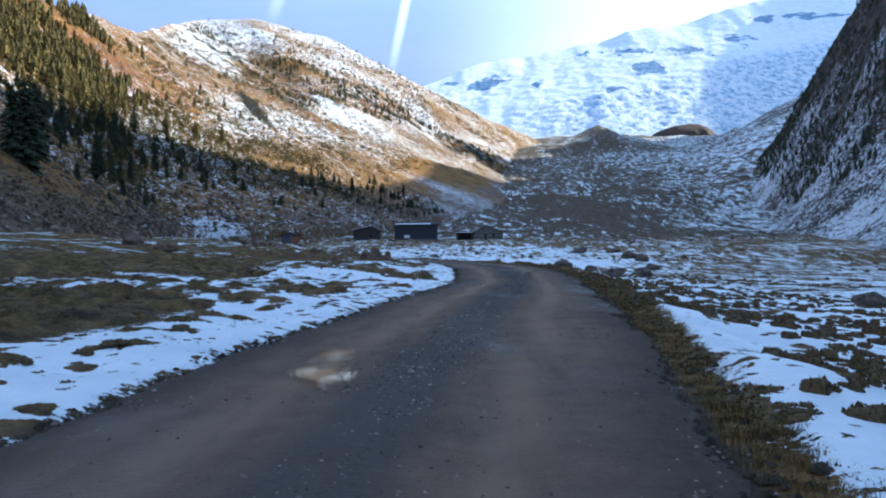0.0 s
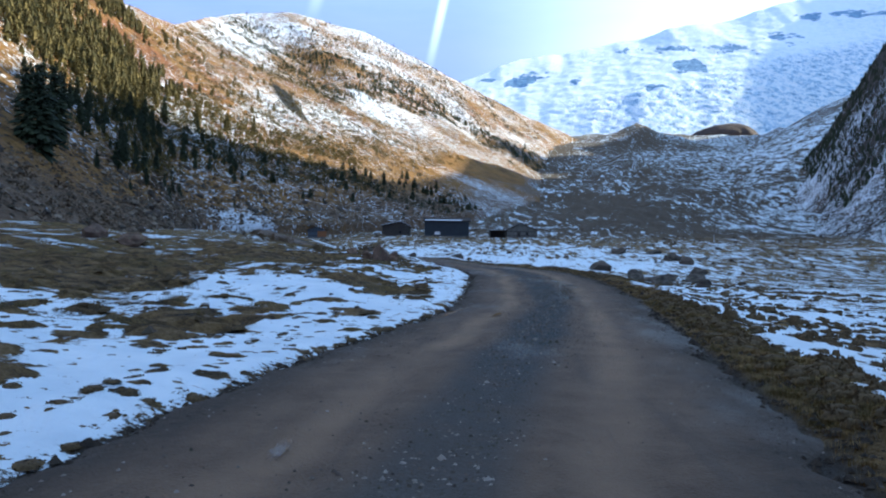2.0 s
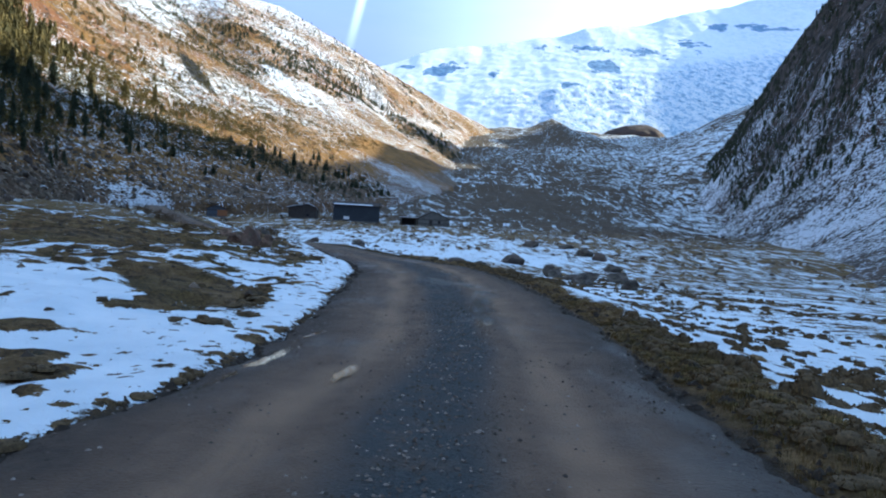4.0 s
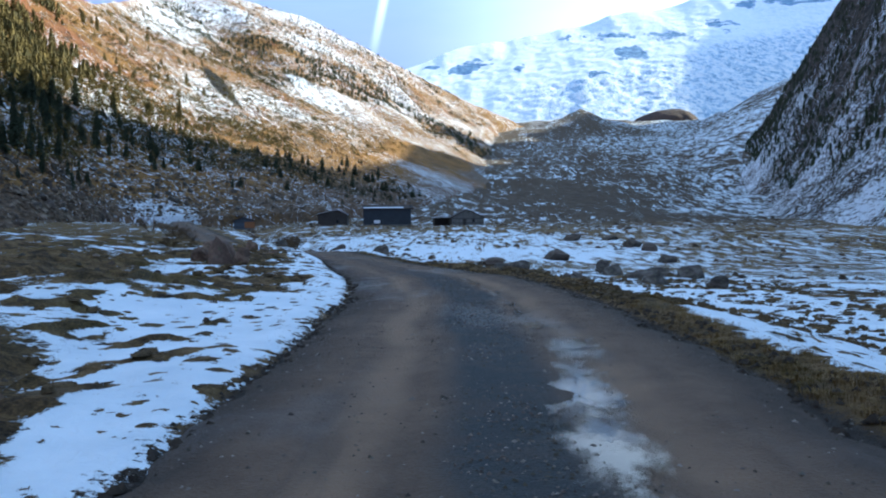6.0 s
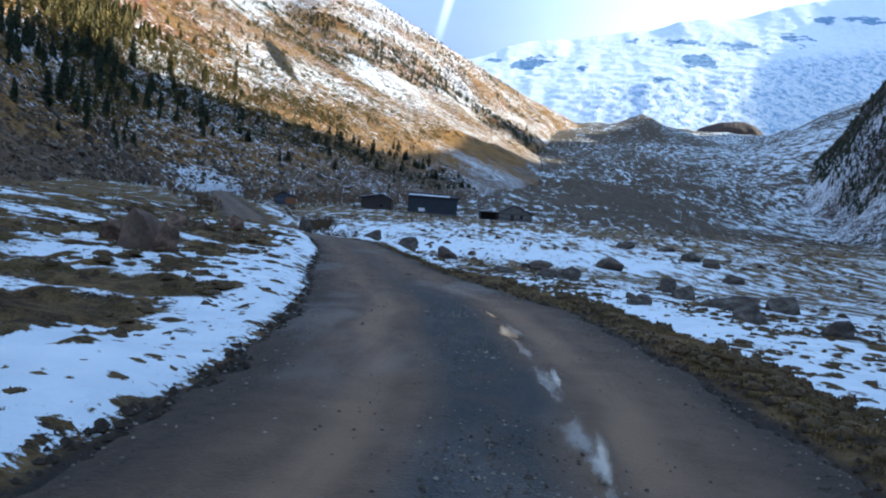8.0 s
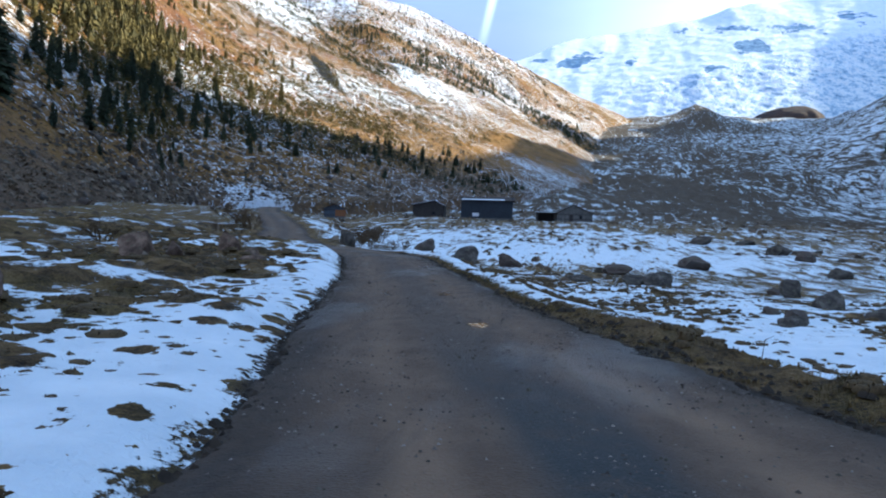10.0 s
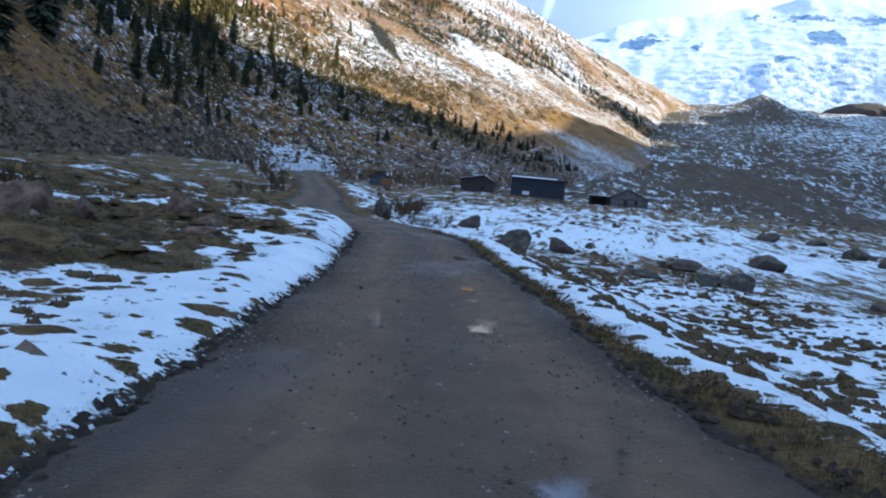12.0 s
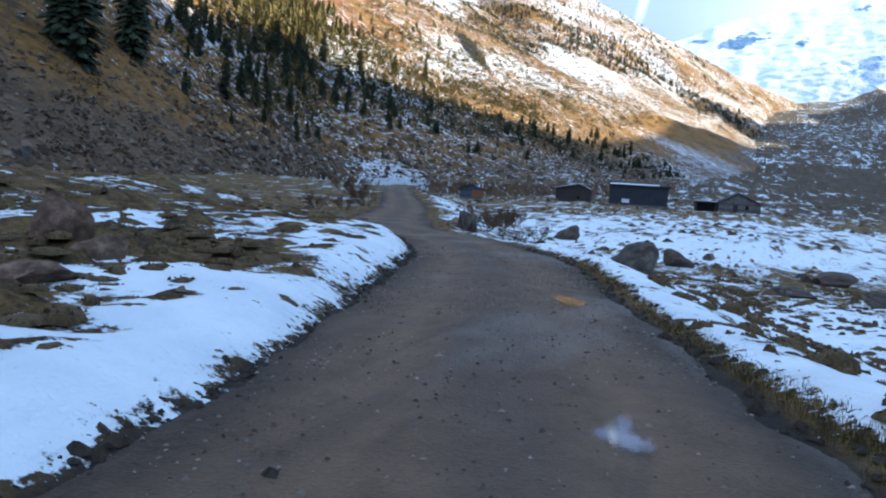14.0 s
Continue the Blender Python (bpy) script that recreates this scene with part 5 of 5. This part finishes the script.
# bigger blocks lying on the lower mountainside
for k in range(110):
    u, v = brng.uniform(0.17, 0.46), brng.uniform(0.0, 0.20)
    x, y, z = WEST.at(u, max(v, 0.004))
    size = brng.uniform(0.8, 2.6) * (1.0 if y < 160 else 1.35)
    me = brng.choice(BOULDERS).copy()
    me.materials.append(M_SNOWROCK if brng.random() < 0.35 else M_ROCK)
    ob = new("slope_boulder", me)
    ob.matrix_world = pose(x, y, z + size * 0.12, brng.uniform(-12, 12), brng.uniform(-12, 12), brng.uniform(0, 360)) @ Matrix.Diagonal((size, size * brng.uniform(0.7, 1.0), size * brng.uniform(0.55, 0.9), 1))
    tagged(ob, "grey granite block lying on the grassy slope", "rock", "blocks on the slope")


# ---- scree ----
def stones(name, places, material, label):
    """Small angular stones as one mesh; places are x, y, z, size."""
    rng = random.Random(len(places))
    base = [(1, 0, 0), (0.3, 0.95, 0.05), (-0.8, 0.6, -0.1), (-0.8, -0.6, 0.1), (0.3, -0.95, 0), (0.2, 0.1, 0.75), (-0.35, -0.1, 0.62)]
    tri = [(0, 1, 5), (1, 2, 6), (1, 6, 5), (2, 3, 6), (3, 4, 6), (4, 5, 6), (4, 0, 5)]
    verts, faces = [], []
    for x, y, z, s in places:
        a, k = rng.uniform(0, 6.28), len(verts)
        ca, sa = math.cos(a) * s, math.sin(a) * s
        sy, h = rng.uniform(0.55, 1.0), rng.uniform(0.6, 1.2) * s
        for px, py, pz in base:
            px, py = px + rng.uniform(-0.15, 0.15), (py + rng.uniform(-0.15, 0.15)) * sy
            verts.append((x + ca * px - sa * py, y + sa * px + ca * py, z + pz * h - 0.1 * s))
        faces += [(k + i, k + j, k + m) for i, j, m in tri]
    ob = soup(name, verts, faces, material)
    return tagged(ob, label, "stones", kind="stuff")


srng = random.Random(41)
scree = []
for k in range(7000):
    u, v = srng.uniform(0.14, 0.56), abs(srng.gauss(0.0, 0.13)) + 0.003
    if v < 0.42:
        x, y, z = WEST.at(u, v)
        scree.append((x, y, z, srng.uniform(0.18, 0.55) * srng.uniform(0.7, 1.6) * (1 if y < 150 else 1.5)))
stones("scree", scree, M_SCREE, "grey scree stones strewn over the slope")
nrng = np.random.default_rng(43)
fy = nrng.uniform(75, 330, 2600)
fx = nrng.uniform(-60, 60 + fy * 0.2)
f_cx, f_w, _, _ = road_at(fy)
keep = (np.abs(fx - f_cx) > f_w + 1.5) & (fbm(fx, fy, 20, 3, 151) > -0.05)
fx, fy = fx[keep], fy[keep]
field = np.stack([fx, fy, ground_z(fx, fy), nrng.uniform(0.12, 0.5, len(fx)) * (1 + fy / 250)], -1).tolist()
stones("field_stones", field, M_SCREE, "grey stones scattered over the valley meadow")
gy_ = nrng.uniform(3, 76, 21000)
p_cx, p_w, p_z, p_c = road_at(gy_)
pick = nrng.random(21000)
pick = np.where((pick < 0.55) & (gy_ > 46), 0.55 + 0.8 * pick, pick)
lat = np.where(pick < 0.55, nrng.normal(0, 0.13, 21000), np.where(pick < 0.7, nrng.choice((-1, 1), 21000) * nrng.normal(0.9, 0.09, 21000), nrng.uniform(-1.02, 1.02, 21000)))
pebbles = np.stack([p_cx + lat * p_w * p_c, gy_, p_z + 0.035 * (1 - lat * lat) - 0.030 * np.exp(-(((np.abs(lat) - 0.43) / 0.13) ** 2)) + 0.002, nrng.uniform(0.006, 0.021, 21000) * np.where(nrng.random(21000) < 0.985, 1, 2.2)], -1).tolist()
by = nrng.uniform(4, 95, 2600)
b_cx, b_w, _, b_c = road_at(by)
bx = b_cx + nrng.choice((-1, -1, 1), 2600) * (b_w + nrng.uniform(1.2, 22, 2600) * nrng.uniform(0.3, 1, 2600)) / b_c
bank_stones = np.stack([bx, by, ground_z(bx, by), nrng.uniform(0.03, 0.09, 2600) * nrng.choice((1, 1, 1, 1, 1, 1.8), 2600)], -1).tolist()
stones("bank_stones", bank_stones, M_SCREE, "small grey stones lying in the rough turf")
stones("road_gravel", pebbles, M_GRAVEL, "loose grey gravel along the middle of the track")


# ---- grass ----
def tufts(name, places, material, label, blades=34):
    """Grass clumps as one mesh of arching blades; places are x, y, z, radius, height."""
    rng = random.Random(len(places) + 7)
    verts, faces = [], []
    for x, y, z, r, h in places:
        lean = rng.uniform(0, 6.28)
        for b in range(blades if y < 30 else blades * 2 // 3 if y < 50 else blades // 3):
            a = rng.uniform(0, 6.28)
            q = r * math.sqrt(rng.random())
            bx, by = x + q * 0.95 * math.cos(a), y + q * 0.95 * math.sin(a)
            tall = h * rng.uniform(0.6, 1.15) * (1 - 0.35 * q / r)
            out = (0.2 + 1.0 * q / r) * tall
            ox, oy = math.cos(a) * out + 0.35 * tall * math.cos(lean), math.sin(a) * out + 0.35 * tall * math.sin(lean)
            wx_, wy_ = -math.sin(a) * 0.0024, math.cos(a) * 0.0024
            k = len(verts)
            zb = z - 0.03
            verts += [(bx - wx_, by - wy_, zb), (bx + wx_, by + wy_, zb), (bx + ox * 0.45 + wx_ * 0.8, by + oy * 0.45 + wy_ * 0.8, z + tall * 0.85), (bx + ox * 0.45 - wx_ * 0.8, by + oy * 0.45 - wy_ * 0.8, z + tall * 0.85), (bx + ox, by + oy, z + tall * 0.7)]
            faces += [(k, k + 1, k + 2, k + 3), (k + 3, k + 2, k + 4)]
    ob = soup(name, verts, faces, material, smooth_faces=True)
    return tagged(ob, label, "grass", kind="stuff")


def scatter(count, low, high, near_edge, far_edge, side, r0, r1, h0, h1, clump, power=1.0, mound=0.0):
    """Places beside the road for grass clumps; on the east side a far edge under half a metre counts from the verge's rim."""
    rng = np.random.default_rng(count)
    many = count * 20
    y = rng.uniform(low, high, many)
    cx, w, _, c = road_at(y)
    reach = np.interp(y, VERGE_Y, VERGE_W) + far_edge if side > 0 and far_edge < 0.5 else far_edge
    x = cx + side * (w + near_edge + (reach - near_edge) * rng.random(many) ** power) / c
    keep = np.ones(many, bool)
    if clump is not None:
        keep &= fbm(x, y, 2.6, 2, 161) >= clump
    if mound:
        keep &= hummock(x, y) >= mound
    x, y = x[keep][:count], y[keep][:count]
    n = len(x)
    return np.stack([x, y, ground_z(x, y) + 0.02, rng.uniform(r0, r1, n), rng.uniform(h0, h1, n)], -1).tolist()


def mounds(name, places, material, label, blades=18):
    """Rounded tussocks as one mesh: lumpy cushions with short blades bent down all round."""
    rng = random.Random(len(places) + 3)
    verts, faces = [], []
    for x, y, z, r, h in places:
        k, n = len(verts), 9
        rim = [r * rng.uniform(0.8, 1.25) for _ in range(n)]
        for s, t in ((1.0, -0.35), (0.86, 0.38), (0.55, 0.80)):
            for i in range(n):
                a = 6.2832 * (i + 0.3 * rng.random()) / n
                verts.append((x + rim[i] * s * math.cos(a), y + rim[i] * s * math.sin(a), z + h * t * rng.uniform(0.75, 1.2)))
        verts.append((x + 0.2 * r * rng.uniform(-1, 1), y + 0.2 * r * rng.uniform(-1, 1), z + h))
        for q in (0, n):
            faces += [(k + q + i, k + q + (i + 1) % n, k + q + n + (i + 1) % n, k + q + n + i) for i in range(n)]
        faces += [(k + 2 * n + i, k + 2 * n + (i + 1) % n, k + 3 * n) for i in range(n)]
        for _ in range(blades if y < 45 else blades // 2):
            a, q = rng.uniform(0, 6.28), r * rng.uniform(0.2, 0.85)
            ca, sa, m = math.cos(a), math.sin(a), len(verts)
            zt = z + h * (1.0 - 0.7 * (q / r) ** 2)
            out, wd = r * rng.uniform(0.15, 0.5), 0.0022 + 0.00005 * y
            verts += [(x + ca * q - sa * wd, y + sa * q + ca * wd, zt - 0.02), (x + ca * q + sa * wd, y + sa * q - ca * wd, zt - 0.02), (x + ca * (q + out * 0.6), y + sa * (q + out * 0.6), zt + h * rng.uniform(0.05, 0.30)), (x + ca * (q + out), y + sa * (q + out), zt - h * rng.uniform(0.0, 0.4))]
            faces += [(m, m + 1, m + 2), (m + 1, m + 3, m + 2)]
    ob = soup(name, verts, faces, material, smooth_faces=True)
    return tagged(ob, label, "grass", kind="stuff")


verge = scatter(2000, 2, 71, 0.15, 0.1, 1, 0.07, 0.20, 0.015, 0.045, None, 1.1)
tufts("verge_grass", verge, M_GRASS, "dry yellow-brown grass along the edge of the track", 42)
turf = scatter(1500, 2, 71, 0.18, 0.0, 1, 0.08, 0.22, 0.015, 0.04, -0.1)
tufts("verge_turf", turf, M_GREEN, "short green grass along the edge of the track", 36)
mounds("verge_tussocks", scatter(420, 2, 50, 0.35, 0.15, 1, 0.06, 0.15, 0.02, 0.06, -0.05), M_MOUND, "matted dry grass cushions along the edge of the track", 30)
mounds("meadow_tussocks", scatter(600, 3, 18, 0.9, 7.0, 1, 0.05, 0.15, 0.05, 0.12, -0.12, 1.0) + scatter(1250, 3, 46, 0.9, 10.0, 1, 0.05, 0.17, 0.05, 0.13, -0.12, 1.15) + scatter(230, 46, 66, 0.45, 3.5, 1, 0.05, 0.15, 0.04, 0.09, -0.2, 1.0) + scatter(2600, 46, 105, 1.0, 24.0, 1, 0.06, 0.24, 0.05, 0.13, -0.1, 1.0), M_MOUND, "brown grass tussocks standing out of the snow", 20)
mounds("bank_tussocks", scatter(330, 7, 36, 0.05, 1.4, -1, 0.04, 0.13, 0.015, 0.04, -0.15, 1.2) + scatter(420, 44, 66, 1.2, 7.0, -1, 0.06, 0.2, 0.03, 0.07, -0.15, 1.0) + scatter(620, 3, 80, 0.5, 10.0, -1, 0.05, 0.14, 0.02, 0.055, 0.02, 1.0), M_MOUND, "brown grass tussocks standing out of the snow", 26)
tufts("bank_turf", scatter(1600, 3, 80, 3.0, 14.0, -1, 0.10, 0.26, 0.02, 0.05, -0.05, 0.8, 0.05), M_GREEN, "matted olive turf on the bank beside the track", 24)
crng = np.random.default_rng(47)
cy = crng.uniform(2, 76, 5200)
c_cx, c_w, _, c_c = road_at(cy)
c_side = np.where(crng.random(5200) < 0.62, 1, -1)
cxs = c_cx + c_side * (c_w + np.where(c_side > 0, crng.uniform(-0.25, 0.55, 5200), crng.uniform(-0.20, 0.15, 5200))) / c_c
clods = np.stack([cxs, cy, np.maximum(ground_z(cxs, cy), -0.06) + 0.015, crng.uniform(0.012, 0.045, 5200) * crng.choice((1, 1, 1, 1.8), 5200)], -1).tolist()
stones("earth_clods", clods, M_EARTH, "dark crumbling clods of earth along the track's edges")


# ---- bare bushes ----
def bush(x, y, size, label):
    """A leafless bush: many thin forking twigs from one root."""
    rng = random.Random(int(x * 7 + y * 13))
    verts, faces = [], []

    def twig(p, d, length, thick, level):
        q = p + d * length
        side = d.cross(Vector((rng.uniform(-1, 1), rng.uniform(-1, 1), rng.uniform(-1, 1)))).normalized() * thick
        k = len(verts)
        verts.extend([tuple(p - side), tuple(p + side), tuple(q + side * 0.5), tuple(q - side * 0.5)])
        faces.append((k, k + 1, k + 2, k + 3))
        if level:
            for _ in range(3):
                turn = Vector((rng.uniform(-1, 1), rng.uniform(-1, 1), rng.uniform(-0.3, 0.8))) * 0.65
                twig(p + d * length * rng.uniform(0.45, 1.0), (d + turn).normalized(), length * rng.uniform(0.5, 0.75), thick * 0.7, level - 1)

    for _ in range(16):
        a = rng.uniform(0, 6.28)
        twig(Vector((0.12 * size * math.cos(a), 0.12 * size * math.sin(a), -0.05)), Vector((math.cos(a) * 0.7, math.sin(a) * 0.7, rng.uniform(0.6, 1.3))).normalized(), size * rng.uniform(0.35, 0.55), 0.014 * size, 3)
    ob = soup("bush", verts, faces, M_SHRUB)
    ob.matrix_world = pose(x, y, max(float(ground_z(x, y)), hut_base(x, y)))
    return tagged(ob, label, "bush", "bare bushes")


for x, y, s in [(-33, 118, 2.6), (-37, 124, 2.2), (-30, 108, 1.8), (-41, 132, 2.4), (-28, 100, 1.5), (-13.5, 62, 0.9), (-47, 140, 2.8), (-12.8, 100, 1.6), (-15.5, 106, 1.8), (-20, 118, 2.2), (-24, 140, 2.4), (-18, 126, 1.8), (-19.5, 113, 1.9), (-21.0, 119, 2.3), (-22.0, 124, 2.2), (-22.8, 130, 2.6), (-24.0, 136, 2.4), (-25.5, 145, 2.6)]:
    bush(x, y, s, "leafless brown bush between stones and snow")

# ---- water and ice on the track ----
def puddle(x, y, rx, ry, turn, seed, label, material):
    """A shallow puddle with a ragged rim, lying in a rut."""
    n = 44
    cx, w, z, c = (float(q) for q in road_at(np.array(y)))
    lat = (x - cx) * c / w
    level = z + 0.035 * (1 - lat * lat) - 0.014 * math.exp(-(((abs(lat) - 0.43) / 0.13) ** 2)) + 0.006
    bm = bmesh.new()
    rings = []
    wet = bm.verts.layers.float.new("wet")
    for s in (0.0, 0.4, 0.7, 0.9, 1.15):
        ring = []
        for k in range(n):
            a = 2 * math.pi * k / n
            wob = 1 + 0.34 * float(vnoise(np.array(math.cos(a) * 1.7 + seed), np.array(math.sin(a) * 1.7 + 2 * seed), 7)) + 0.12 * float(vnoise(np.array(math.cos(a) * 6 + seed), np.array(math.sin(a) * 6), 8))
            ring.append(bm.verts.new((rx * s * wob * math.cos(a), ry * s * wob * math.sin(a), -0.006 if s > 1.0 else 0.0)) if s or not k else ring[0])
        for v in ring:
            v[wet] = 1.15 - s
        rings.append(ring)
    for a, b in zip(rings, rings[1:]):
        for k in range(n):
            q = [a[k], b[k], b[(k + 1) % n], a[(k + 1) % n]]
            q = [v for i, v in enumerate(q) if v not in q[:i]]
            bm.faces.new(q)
    bmesh.ops.recalc_face_normals(bm, faces=bm.faces)
    me = bpy.data.meshes.new("puddle")
    bm.to_mesh(me)
    bm.free()
    me.materials.append(material)
    ob = new("puddle", me)
    ob.matrix_world = pose(x, y, level, 0, 0, turn)
    return tagged(ob, label, "puddle", "puddles on the track")


# x, y, half width, half length, turn, frozen or not
PUDDLES = [
    (-1.42, 7.1, 0.42, 1.0, 8, 0), (-1.48, 7.8, 0.36, 1.2, 5, 1), (-1.52, 8.3, 0.30, 0.9, 4, 0), (-0.95, 13.3, 0.09, 0.4, 0, 1), (0.33, 22.8, 0.12, 0.75, -10, 0), (-0.52, 23.2, 0.14, 1.6, -10, 0), (-0.30, 25.2, 0.10, 0.9, -14, 1),
    (2.44, 32.7, 0.50, 1.35, -8, 1), (2.52, 33.2, 0.36, 0.8, -6, 0), (2.20, 30.6, 0.50, 1.5, -6, 0), (2.10, 29.0, 0.44, 1.4, -4, 0), (2.30, 31.6, 0.30, 0.7, -8, 1), (2.28, 34.8, 0.26, 0.9, -4, 0), (2.06, 27.2, 0.30, 1.2, -8, 0),
    (2.14, 36.4, 0.12, 0.9, 0, 0), (2.06, 38.2, 0.15, 1.3, 2, 1), (2.16, 37.6, 0.10, 0.8, -4, 0), (1.92, 39.9, 0.19, 1.4, 5, 1), (2.04, 40.2, 0.09, 0.9, 0, 0), (1.76, 41.6, 0.13, 1.2, 8, 1), (1.56, 42.9, 0.18, 1.2, 11, 0), (1.66, 43.2, 0.13, 1.0, 11, 1), (1.36, 44.6, 0.10, 0.9, 14, 0),
    (-3.08, 55.4, 0.12, 1.0, 15, 1), (-0.90, 51.5, 0.28, 0.45, 10, 0), (-2.00, 56.1, 0.22, 0.45, 10, 1), (-2.75, 58.9, 0.24, 0.45, 10, 0), (-2.47, 57.7, 0.16, 0.3, 0, 1), (-2.02, 55.6, 0.20, 0.4, 10, 0), (-3.95, 64.2, 0.32, 0.8, 18, 0),
]
for k, (x, y, rx, ry, turn, frozen) in enumerate(PUDDLES):
    puddle(x, y, rx, ry, turn, k * 1.37, "shallow puddle under thin pale ice in a wheel rut" if frozen else "shallow puddle of clear meltwater in a wheel rut", M_ICE if frozen else M_WATER)

# a bent stick by the track
stick = new("marker_stick")
tagged(stick, "thin bent wooden stick standing in the snow", "stick")
bm = bmesh.new()
bmesh.ops.create_cone(bm, cap_ends=True, segments=6, radius1=0.009, radius2=0.006, depth=0.62, matrix=pose(0.02, 0, 0.26, 0, 8, 0))
part("shaft", bm, M_BARK, stick)
bm = bmesh.new()
bmesh.ops.create_cone(bm, cap_ends=True, segments=6, radius1=0.006, radius2=0.003, depth=0.2, matrix=pose(0.15, 0, 0.6, 0, 70, 0))
part("twig", bm, M_BARK, stick)
stick.matrix_world = pose(4.0, 56.2, float(ground_z(4.0, 56.2)), 0, 0, 15)
